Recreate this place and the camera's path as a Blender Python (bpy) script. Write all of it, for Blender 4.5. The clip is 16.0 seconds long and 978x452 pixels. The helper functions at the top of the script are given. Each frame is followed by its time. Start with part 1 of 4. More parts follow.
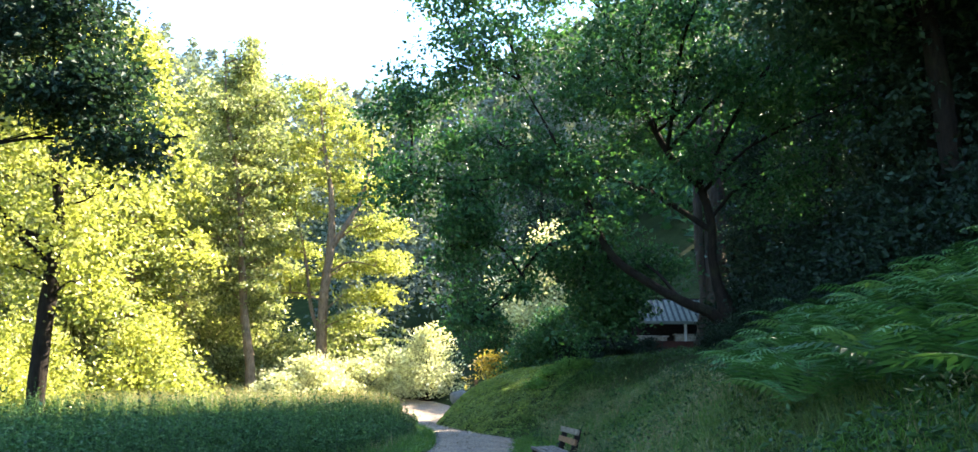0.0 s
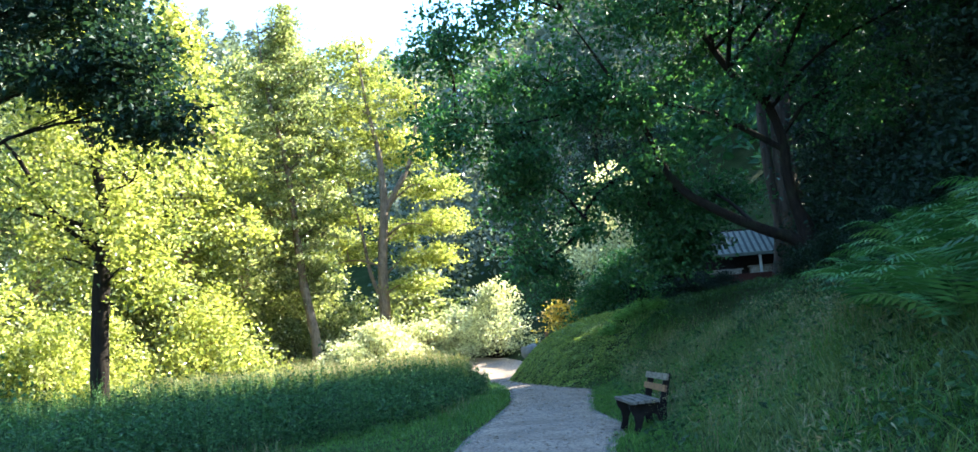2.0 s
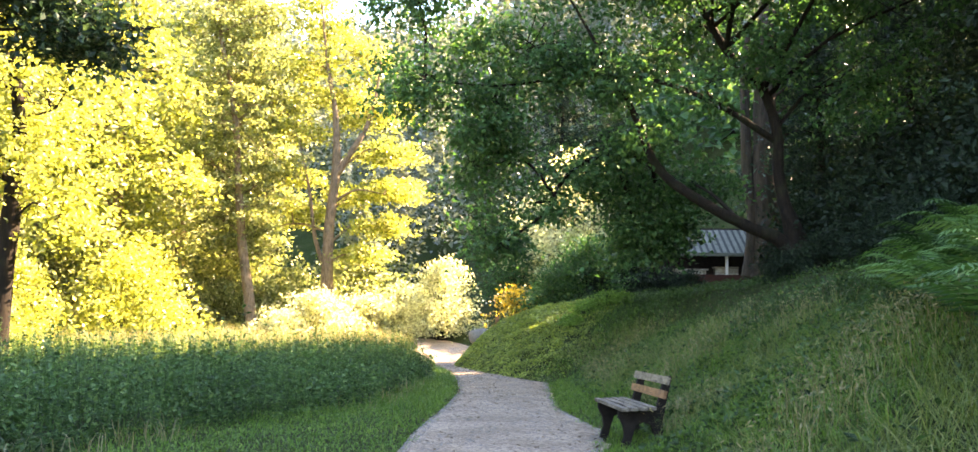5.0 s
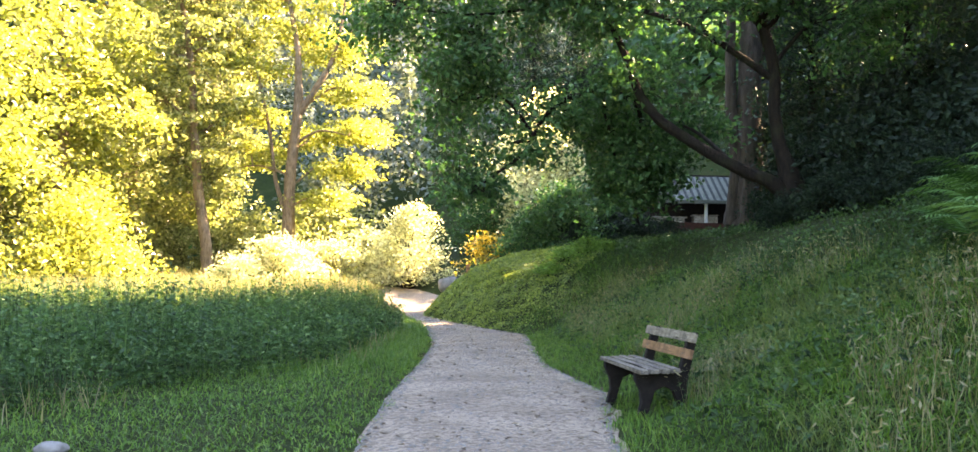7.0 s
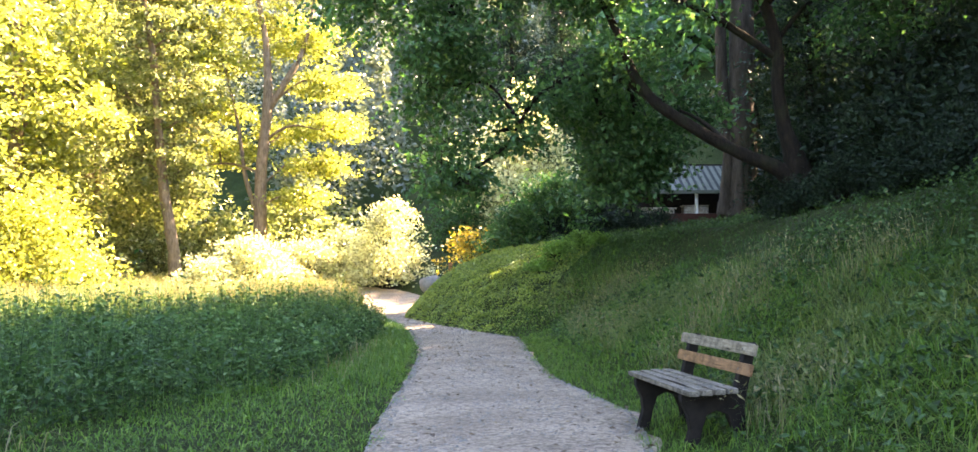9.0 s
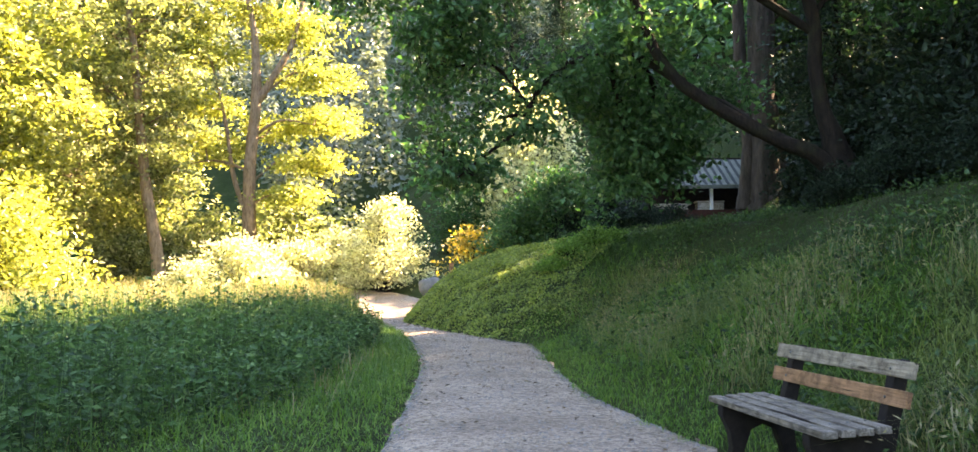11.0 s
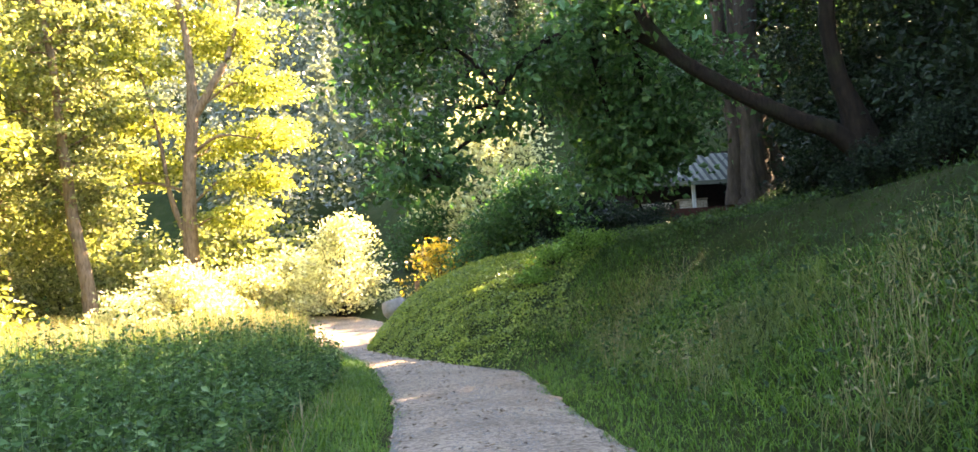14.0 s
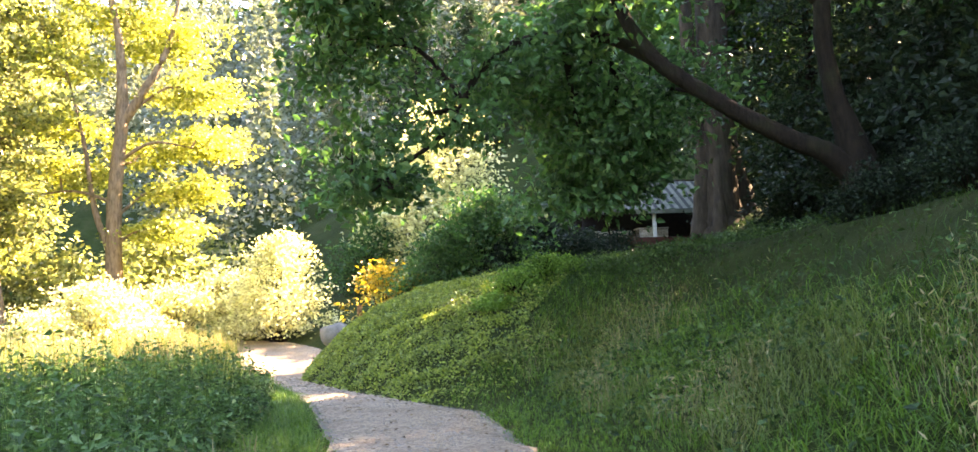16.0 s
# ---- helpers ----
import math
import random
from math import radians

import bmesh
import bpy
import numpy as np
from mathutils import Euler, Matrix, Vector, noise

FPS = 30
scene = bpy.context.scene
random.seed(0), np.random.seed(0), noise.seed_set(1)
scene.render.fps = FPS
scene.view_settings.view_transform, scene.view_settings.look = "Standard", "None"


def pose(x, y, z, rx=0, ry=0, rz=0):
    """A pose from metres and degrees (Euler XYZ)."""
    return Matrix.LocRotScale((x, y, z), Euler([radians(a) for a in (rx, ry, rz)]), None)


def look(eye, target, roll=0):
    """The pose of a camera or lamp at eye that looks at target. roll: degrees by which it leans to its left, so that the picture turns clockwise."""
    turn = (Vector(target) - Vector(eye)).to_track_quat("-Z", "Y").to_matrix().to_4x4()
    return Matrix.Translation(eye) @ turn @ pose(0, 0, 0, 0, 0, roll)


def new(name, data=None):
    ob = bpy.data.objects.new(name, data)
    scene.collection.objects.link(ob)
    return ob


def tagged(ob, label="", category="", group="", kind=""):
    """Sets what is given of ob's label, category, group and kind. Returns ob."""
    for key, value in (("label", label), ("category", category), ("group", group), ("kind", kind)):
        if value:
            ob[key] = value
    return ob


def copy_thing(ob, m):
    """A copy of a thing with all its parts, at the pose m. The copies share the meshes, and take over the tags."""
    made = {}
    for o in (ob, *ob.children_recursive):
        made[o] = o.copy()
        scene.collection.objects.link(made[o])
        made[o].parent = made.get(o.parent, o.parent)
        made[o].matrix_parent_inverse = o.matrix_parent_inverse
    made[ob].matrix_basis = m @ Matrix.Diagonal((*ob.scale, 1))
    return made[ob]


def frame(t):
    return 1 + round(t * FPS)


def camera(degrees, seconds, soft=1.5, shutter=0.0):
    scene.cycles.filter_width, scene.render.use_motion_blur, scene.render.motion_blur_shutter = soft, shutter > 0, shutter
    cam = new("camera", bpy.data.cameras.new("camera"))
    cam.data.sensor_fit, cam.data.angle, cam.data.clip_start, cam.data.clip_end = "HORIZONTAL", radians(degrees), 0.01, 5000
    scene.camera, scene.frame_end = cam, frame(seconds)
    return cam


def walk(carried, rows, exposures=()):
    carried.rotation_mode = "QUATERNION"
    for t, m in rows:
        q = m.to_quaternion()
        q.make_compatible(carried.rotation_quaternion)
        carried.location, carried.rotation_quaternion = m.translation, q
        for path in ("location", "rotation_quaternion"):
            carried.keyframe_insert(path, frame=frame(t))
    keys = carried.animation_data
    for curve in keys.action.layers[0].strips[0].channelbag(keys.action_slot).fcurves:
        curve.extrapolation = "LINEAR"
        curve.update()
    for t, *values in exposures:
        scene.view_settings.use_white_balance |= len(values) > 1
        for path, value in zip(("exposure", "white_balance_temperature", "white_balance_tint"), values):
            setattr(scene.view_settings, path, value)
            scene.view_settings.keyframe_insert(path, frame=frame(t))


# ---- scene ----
cam = camera(55.1, 16.0)
PATH = [
    (0, (0.428, 1.463, 1.607), (0.387, 3.433, 1.951), 0.8),
    (0.5, (0.52, 1.917, 1.598), (0.455, 3.89, 1.915), 0.8),
    (1, (0.424, 2.473, 1.575), (0.386, 4.45, 1.872), 0.7),
    (1.5, (0.376, 2.746, 1.561), (0.237, 4.71, 1.912), -0.0),
    (2, (0.353, 3.307, 1.551), (0.187, 5.284, 1.807), -4.3),
    (2.5, (0.28, 3.879, 1.553), (0.138, 5.86, 1.793), -4.5),
    (3, (0.271, 4.239, 1.569), (0.119, 6.218, 1.813), -3.8),
    (3.5, (0.14, 4.788, 1.554), (0.001, 6.77, 1.787), -1.5),
    (3.7, (0.066, 4.982, 1.539), (-0.031, 6.967, 1.769), -1.2),
    (5.8, (-0.39, 6.891, 1.498), (-0.451, 8.88, 1.698), 1.1),
    (6, (-0.441, 7.092, 1.518), (-0.485, 9.086, 1.655), 0.9),
    (6.5, (-0.497, 7.655, 1.477), (-0.459, 9.651, 1.589), 1.1),
    (7, (-0.595, 8.171, 1.469), (-0.575, 10.168, 1.583), 1.1),
    (7.5, (-0.669, 8.72, 1.478), (-0.636, 10.717, 1.582), 0.5),
    (8, (-0.664, 9.241, 1.511), (-0.632, 11.239, 1.608), -0.1),
    (8.5, (-0.796, 9.646, 1.539), (-0.74, 11.643, 1.631), 0.1),
    (8.7, (-0.83, 9.802, 1.54), (-0.763, 11.799, 1.637), -0.1),
    (10.8, (-1.009, 12.227, 1.428), (-0.927, 14.222, 1.552), -0.4),
    (11, (-1.055, 12.467, 1.471), (-0.974, 14.463, 1.584), -0.6),
    (11.5, (-1.084, 12.99, 1.461), (-1.019, 14.984, 1.609), -0.5),
    (12, (-1.167, 13.578, 1.443), (-1.105, 15.572, 1.58), -0.4),
    (12.5, (-1.169, 14.196, 1.434), (-1.091, 16.189, 1.574), -0.5),
    (13, (-1.104, 14.868, 1.446), (-1.041, 16.864, 1.555), -3.8),
    (13.5, (-1.269, 15.313, 1.519), (-1.176, 17.307, 1.638), -3.9),
    (14, (-1.262, 15.772, 1.504), (-1.089, 17.759, 1.647), -3.8),
    (14.5, (-1.341, 16.376, 1.504), (-1.15, 18.359, 1.684), -2.8),
    (15, (-1.34, 16.879, 1.476), (-1.1, 18.855, 1.669), -2.6),
    (15.5, (-1.302, 17.408, 1.466), (-1.036, 19.38, 1.668), -2.5),
    (16, (-1.356, 17.955, 1.496), (-1.058, 19.923, 1.694), -2.2),
]
EXPOSURES = [(0.0, 3.34, 6300, 10), (0.6, 3.34, 6300, 10), (1.0, 3.59, 7900, 18), (1.5, 3.39, 6100, 10), (2.0, 3.22, 5600, 4), (2.5, 3.49, 7200, 13), (3.0, 3.29, 5900, 7), (3.5, 3.64, 7300, 15), (6.0, 4.19, 8600, 24), (8.5, 4.22, 8200, 24), (11.0, 4.02, 8200, 23), (11.6, 3.92, 8200, 22), (12.0, 3.87, 8200, 23), (12.5, 4.03, 8300, 24), (14.0, 4.2, 8600, 24), (16.0, 4.42, 8800, 25)]
walk(cam, [(t, look(eye, target, roll)) for t, eye, target, roll in PATH], EXPOSURES)

# ---- light ----
SUN_AZ, SUN_EL = radians(62), radians(37)          # azimuth from +y towards +x, height over the horizon
world = bpy.data.worlds.new("sky")
scene.world = world
world.use_nodes = True
wn = world.node_tree
sky = wn.nodes.new("ShaderNodeTexSky")
sky.sky_type, sky.sun_disc = "NISHITA", False
sky.air_density, sky.dust_density, sky.ozone_density = 1.0, 0.2, 2.6
sky.sun_elevation, sky.sun_rotation = SUN_EL, SUN_AZ
wn.links.new(sky.outputs["Color"], wn.nodes["Background"].inputs["Color"])
wn.nodes["Background"].inputs["Strength"].default_value = 0.105
sun = new("sun", bpy.data.lights.new("sun", "SUN"))
sun.data.energy, sun.data.angle, sun.data.color = 4.4, radians(0.53), (1.0, 0.86, 0.66)
sun_way = Vector((math.sin(SUN_AZ) * math.cos(SUN_EL), math.cos(SUN_AZ) * math.cos(SUN_EL), math.sin(SUN_EL)))
sun.matrix_world = look(sun_way * 100, (0, 0, 0))

# ---- materials ----


def material(name):
    m = bpy.data.materials.new(name)
    m.use_nodes = True
    return m, m.node_tree.nodes, m.node_tree.links, m.node_tree.nodes["Principled BSDF"]


def ramp(nodes, links, source, stops):
    r = nodes.new("ShaderNodeValToRGB")
    while len(r.color_ramp.elements) < len(stops):
        r.color_ramp.elements.new(0.5)
    for e, (p, c) in zip(r.color_ramp.elements, stops):
        e.position, e.color = p, (*c, 1)
    links.new(source, r.inputs["Fac"])
    return r.outputs["Color"]


def noise_node(nodes, links, scale, detail=4.0, rough=0.6, coord=None):
    n = nodes.new("ShaderNodeTexNoise")
    n.inputs["Scale"].default_value, n.inputs["Detail"].default_value, n.inputs["Roughness"].default_value = scale, detail, rough
    if coord is None:
        g = nodes.new("ShaderNodeNewGeometry")
        coord = g.outputs["Position"]
    links.new(coord, n.inputs["Vector"])
    return n.outputs["Fac"]


def mixed(nodes, links, kind, fac, a, b):
    n = nodes.new("ShaderNodeMix")
    n.data_type, n.blend_type = "RGBA", kind
    if isinstance(fac, float):
        n.inputs[0].default_value = fac
    else:
        links.new(fac, n.inputs[0])
    for s, v in ((6, a), (7, b)):
        if isinstance(v, tuple):
            n.inputs[s].default_value = (*v, 1)
        else:
            links.new(v, n.inputs[s])
    return n.outputs[2]


def bumped(nodes, links, shader, height, strength, distance):
    b = nodes.new("ShaderNodeBump")
    b.inputs["Strength"].default_value, b.inputs["Distance"].default_value = strength, distance
    links.new(height, b.inputs["Height"])
    links.new(b.outputs["Normal"], shader.inputs["Normal"])


def leaf_material(name, dark, mid, light, through_light=0.45, rough=0.45, patch=0.35, gloss=0.5, by_object=False):
    """Leaves: colour varies leaf by leaf (or frond by frond) and in patches; light also comes through them."""
    m, nodes, links, bsdf = material(name)
    g = nodes.new("ShaderNodeObjectInfo" if by_object else "ShaderNodeNewGeometry")
    col = ramp(nodes, links, g.outputs["Random" if by_object else "Random Per Island"], ((0.0, dark), (0.45, mid), (0.8, tuple(1.28 * c for c in mid)), (1.0, light)))
    big = ramp(nodes, links, noise_node(nodes, links, patch, 2.0), ((0.3, (0.72, 0.78, 0.75)), (0.7, (1.15, 1.12, 1.0))))
    col = mixed(nodes, links, "MULTIPLY", 1.0, col, big)
    links.new(col, bsdf.inputs["Base Color"])
    bsdf.inputs["Roughness"].default_value, bsdf.inputs["Specular IOR Level"].default_value = rough, gloss
    t = nodes.new("ShaderNodeBsdfTranslucent")
    links.new(mixed(nodes, links, "MULTIPLY", 1.0, col, (1.4, 1.38, 0.76)), t.inputs["Color"])
    mix = nodes.new("ShaderNodeMixShader")
    mix.inputs[0].default_value = through_light
    links.new(bsdf.outputs[0], mix.inputs[1])
    links.new(t.outputs[0], mix.inputs[2])
    links.new(mix.outputs[0], nodes["Material Output"].inputs["Surface"])
    return m


def bark_material(name, dark, light, scale=6.0):
    m, nodes, links, bsdf = material(name)
    tc = nodes.new("ShaderNodeTexCoord")
    mp = nodes.new("ShaderNodeMapping")
    mp.inputs["Scale"].default_value = (scale, scale, scale * 0.22)
    links.new(tc.outputs["Object"], mp.inputs["Vector"])
    h = noise_node(nodes, links, 2.2, 8.0, 0.7, mp.outputs["Vector"])
    col = ramp(nodes, links, h, ((0.32, dark), (0.68, light)))
    moss = ramp(nodes, links, noise_node(nodes, links, 1.3, 5.0), ((0.52, (0, 0, 0)), (0.75, (0.5, 0.5, 0.5))))
    col = mixed(nodes, links, "MIX", moss, col, (0.035, 0.045, 0.018))
    links.new(col, bsdf.inputs["Base Color"])
    bsdf.inputs["Roughness"].default_value, bsdf.inputs["Specular IOR Level"].default_value = 0.95, 0.15
    bumped(nodes, links, bsdf, h, 0.9, 0.05)
    return m


def soil_material():
    """Meadow soil under the grass: dark earth, moss and thatch."""
    m, nodes, links, bsdf = material("meadow_soil")
    n1, n2 = noise_node(nodes, links, 0.6, 6.0), noise_node(nodes, links, 14.0, 6.0, 0.75)
    a = ramp(nodes, links, n1, ((0.3, (0.016, 0.026, 0.008)), (0.55, (0.028, 0.045, 0.012)), (0.75, (0.05, 0.055, 0.022))))
    b = ramp(nodes, links, n2, ((0.3, (0.45, 0.45, 0.4)), (0.7, (1.3, 1.3, 1.2))))
    links.new(mixed(nodes, links, "MULTIPLY", 1.0, a, b), bsdf.inputs["Base Color"])
    bsdf.inputs["Roughness"].default_value, bsdf.inputs["Specular IOR Level"].default_value = 0.95, 0.1
    bumped(nodes, links, bsdf, n2, 1.0, 0.05)
    return m


def gravel_material():
    """Fine grey gravel, trodden, with darker damp patches and single light stones."""
    m, nodes, links, bsdf = material("path_gravel")
    n1, n2, n3 = noise_node(nodes, links, 0.9, 5.0), noise_node(nodes, links, 32.0, 5.0, 0.85), noise_node(nodes, links, 13.0, 5.0, 0.75)
    a = ramp(nodes, links, n1, ((0.3, (0.205, 0.152, 0.104)), (0.7, (0.35, 0.270, 0.192))))
    b = ramp(nodes, links, n2, ((0.36, (0.5, 0.48, 0.47)), (0.5, (0.97, 0.96, 0.96)), (0.64, (1.5, 1.48, 1.46))))
    c = ramp(nodes, links, n3, ((0.39, (0.5, 0.48, 0.45)), (0.5, (1.0, 1.0, 1.0)), (0.62, (1.25, 1.25, 1.25))))
    col = mixed(nodes, links, "MULTIPLY", 1.0, a, b)
    col = mixed(nodes, links, "MULTIPLY", 1.0, col, c)
    links.new(col, bsdf.inputs["Base Color"])
    bsdf.inputs["Roughness"].default_value = 0.9
    bumped(nodes, links, bsdf, n2, 0.9, 0.02)
    return m


def plank_material(name, dark, light, rough=0.75):
    """Weathered wood: long grain, dark splits, blotches and flaked spots."""
    m, nodes, links, bsdf = material(name)
    tc = nodes.new("ShaderNodeTexCoord")
    mp = nodes.new("ShaderNodeMapping")
    mp.inputs["Scale"].default_value = (1.6, 30.0, 30.0)
    links.new(tc.outputs["Object"], mp.inputs["Vector"])
    h = noise_node(nodes, links, 2.4, 8.0, 0.75, mp.outputs["Vector"])
    col = ramp(nodes, links, h, ((0.36, dark), (0.62, light)))
    split = ramp(nodes, links, noise_node(nodes, links, 1.1, 3.0, 0.5, mp.outputs["Vector"]), ((0.30, (0.12, 0.11, 0.10)), (0.36, (1.0, 1.0, 1.0))))
    col = mixed(nodes, links, "MULTIPLY", 1.0, col, split)
    stain = ramp(nodes, links, noise_node(nodes, links, 9.0, 6.0, 0.7), ((0.36, (0.45, 0.45, 0.45)), (0.55, (1.05, 1.05, 1.05)), (0.7, (1.3, 1.3, 1.3))))
    links.new(mixed(nodes, links, "MULTIPLY", 1.0, col, stain), bsdf.inputs["Base Color"])
    bsdf.inputs["Roughness"].default_value, bsdf.inputs["Specular IOR Level"].default_value = rough, 0.2
    bumped(nodes, links, bsdf, h, 0.8, 0.006)
    return m


def rough_material(name, dark, light, scale=8.0, rough=0.8, metal=0.0):
    m, nodes, links, bsdf = material(name)
    n1 = noise_node(nodes, links, scale, 6.0, 0.7)
    links.new(ramp(nodes, links, n1, ((0.3, dark), (0.7, light))), bsdf.inputs["Base Color"])
    bsdf.inputs["Roughness"].default_value, bsdf.inputs["Metallic"].default_value = rough, metal
    bsdf.inputs["Specular IOR Level"].default_value = 0.5 if metal else 0.2
    bumped(nodes, links, bsdf, n1, 0.3, 0.01)
    return m


M_SOIL, M_GRAVEL = soil_material(), gravel_material()
M_BARK = bark_material("bark_brown", (0.10, 0.07, 0.045), (0.30, 0.215, 0.14))
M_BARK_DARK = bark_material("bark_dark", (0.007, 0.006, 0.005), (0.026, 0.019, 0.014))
# Leaf tones raised for direct sun; the pale last stop stands for glints.
M_LEAF_SUN = leaf_material("leaf_sunlit_yellow_green", (0.115, 0.145, 0.036), (0.30, 0.32, 0.095), (0.68, 0.66, 0.45), 0.58, 0.32)
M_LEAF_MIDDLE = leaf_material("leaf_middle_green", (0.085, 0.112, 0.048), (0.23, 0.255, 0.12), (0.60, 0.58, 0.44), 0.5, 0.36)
# Near-black leaf tone: shade inside the bushes is put into the colour.
M_LEAF_UNDER = leaf_material("undergrowth_leaf_shade_tone", (0.005, 0.014, 0.009), (0.012, 0.027, 0.016), (0.028, 0.052, 0.028), 0.25, 0.55, 0.5, 0.2)
# Near-white leaf tones: sun glare is put into the shrubs' colour.
M_LEAF_PALE = leaf_material("leaf_pale_glare", (0.24, 0.26, 0.15), (0.52, 0.52, 0.41), (0.82, 0.81, 0.74), 0.5, 0.26)
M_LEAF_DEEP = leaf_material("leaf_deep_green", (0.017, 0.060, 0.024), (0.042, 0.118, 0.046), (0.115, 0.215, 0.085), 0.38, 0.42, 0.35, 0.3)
# Leaf tone lowered below its own green: the wood's deep shade is in it.
M_LEAF_FOREST = leaf_material("leaf_forest_shade_tone", (0.009, 0.024, 0.018), (0.020, 0.044, 0.031), (0.05, 0.086, 0.052), 0.35, 0.5, 0.35, 0.25)
# Lighter copy for the beech crowns that catch more light over the bank.
M_LEAF_BEECH = leaf_material("beech_leaf_light_tone", (0.026, 0.062, 0.040), (0.062, 0.122, 0.074), (0.16, 0.23, 0.125), 0.42, 0.42, 0.35, 0.3)
M_NEEDLE = leaf_material("spruce_needles", (0.018, 0.036, 0.026), (0.030, 0.056, 0.039), (0.048, 0.082, 0.055), 0.12, 0.6, 0.1, 0.15)
M_NETTLE = leaf_material("nettle_leaf", (0.012, 0.038, 0.013), (0.046, 0.108, 0.036), (0.15, 0.245, 0.10), 0.35, 0.5, 0.8, 0.25)
# Herb green lowered; part of the bank's shade is in this colour.
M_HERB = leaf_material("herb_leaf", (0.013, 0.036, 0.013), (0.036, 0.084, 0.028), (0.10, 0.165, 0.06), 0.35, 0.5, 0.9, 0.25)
M_GRASS = leaf_material("grass_blade", (0.030, 0.082, 0.012), (0.076, 0.172, 0.028), (0.19, 0.29, 0.068), 0.4, 0.5, 0.8, 0.25)
M_TUFT = leaf_material("bright_grass", (0.05, 0.13, 0.022), (0.10, 0.205, 0.042), (0.20, 0.32, 0.085), 0.4, 0.5, 0.9, 0.3)
M_GRASS_DRY = leaf_material("tall_grass", (0.045, 0.085, 0.022), (0.12, 0.17, 0.05), (0.30, 0.30, 0.15), 0.4, 0.5, 0.7, 0.25)
# Grass copy with the upper bank's shade put into its colour.
M_GRASS_SHADE = leaf_material("shade_tone_grass", (0.015, 0.044, 0.012), (0.034, 0.086, 0.022), (0.08, 0.145, 0.04), 0.35, 0.5, 0.8, 0.2)
M_STRAW = leaf_material("dry_straw", (0.15, 0.135, 0.07), (0.22, 0.19, 0.10), (0.30, 0.265, 0.15), 0.3, 0.6, 0.9)
M_FERN = leaf_material("fern_frond", (0.016, 0.052, 0.016), (0.056, 0.138, 0.042), (0.15, 0.25, 0.09), 0.35, 0.5, 0.8, 0.25, True)
# Grey-blue base colour: haze over the far hillside is put into the leaves.
M_HILL_HAZE = leaf_material("hazed_hill_foliage", (0.085, 0.11, 0.10), (0.135, 0.165, 0.15), (0.20, 0.23, 0.205), 0.3, 0.5, 0.05)
M_DEAD = leaf_material("dead_leaf", (0.05, 0.03, 0.018), (0.10, 0.06, 0.03), (0.2, 0.13, 0.06), 0.1, 0.7, 2.0)
M_COVER = leaf_material("ground_cover_leaf", (0.062, 0.105, 0.020), (0.17, 0.235, 0.046), (0.34, 0.37, 0.10), 0.3, 0.45, 0.9)
M_GOLD = leaf_material("golden_leaf", (0.12, 0.10, 0.02), (0.28, 0.22, 0.035), (0.46, 0.36, 0.07), 0.4, 0.4)
M_PLANK_GREY = plank_material("weathered_plank", (0.066, 0.055, 0.040), (0.235, 0.205, 0.160))
M_PLANK_BROWN = plank_material("stained_plank", (0.15, 0.075, 0.035), (0.31, 0.165, 0.085), 0.6)
M_PLANK_TAN = plank_material("greyed_tan_plank", (0.13, 0.105, 0.070), (0.29, 0.245, 0.175))
M_PALEWOOD = plank_material("pale_plank", (0.36, 0.32, 0.25), (0.55, 0.50, 0.41))
M_SUPPORT = rough_material("dark_bench_wood", (0.006, 0.005, 0.004), (0.018, 0.014, 0.011), 12.0, 0.95)
M_STEEL = rough_material("bolt_steel", (0.10, 0.10, 0.10), (0.18, 0.18, 0.17), 30.0, 0.55, 1.0)
M_ROOF = rough_material("pale_sheet_roof", (0.11, 0.125, 0.095), (0.18, 0.20, 0.16), 3.0, 0.85)
M_SEAM = rough_material("roof_seam", (0.022, 0.030, 0.027), (0.05, 0.06, 0.055), 5.0, 0.8)
M_BARK_GREY = bark_material("bark_grey_brown", (0.022, 0.018, 0.014), (0.085, 0.067, 0.050), 3.0)
M_DARKWOOD = rough_material("dark_stained_boards", (0.018, 0.014, 0.012), (0.04, 0.03, 0.026), 6.0)
M_WHITE = rough_material("white_paint", (0.65, 0.65, 0.62), (0.8, 0.8, 0.77), 9.0, 0.6)
M_REDWOOD = rough_material("red_brown_boards", (0.05, 0.02, 0.014), (0.10, 0.04, 0.028), 7.0)
M_STONE = rough_material("pale_stone", (0.12, 0.112, 0.10), (0.24, 0.225, 0.20), 5.0, 0.9)

# ---- mesh helpers ----
RNG = np.random.default_rng(7)


def mesh_from(name, verts, faces, smooth=False):
    """A mesh from an array of places and an array of equal-sided faces (or a list of such arrays)."""
    faces = [f for f in (faces if isinstance(faces, list) else [faces]) if len(f)]
    me = bpy.data.meshes.new(name)
    me.vertices.add(len(verts))
    me.vertices.foreach_set("co", np.asarray(verts, np.float32).ravel())
    sizes = np.concatenate([np.full(len(f), f.shape[1], np.int32) for f in faces])
    me.loops.add(int(sizes.sum()))
    me.loops.foreach_set("vertex_index", np.concatenate([f.ravel() for f in faces]).astype(np.int32))
    me.polygons.add(len(sizes))
    me.polygons.foreach_set("loop_start", np.concatenate([[0], np.cumsum(sizes)[:-1]]).astype(np.int32))
    me.polygons.foreach_set("use_smooth", np.full(len(sizes), smooth))
    me.update(calc_edges=True)
    return me


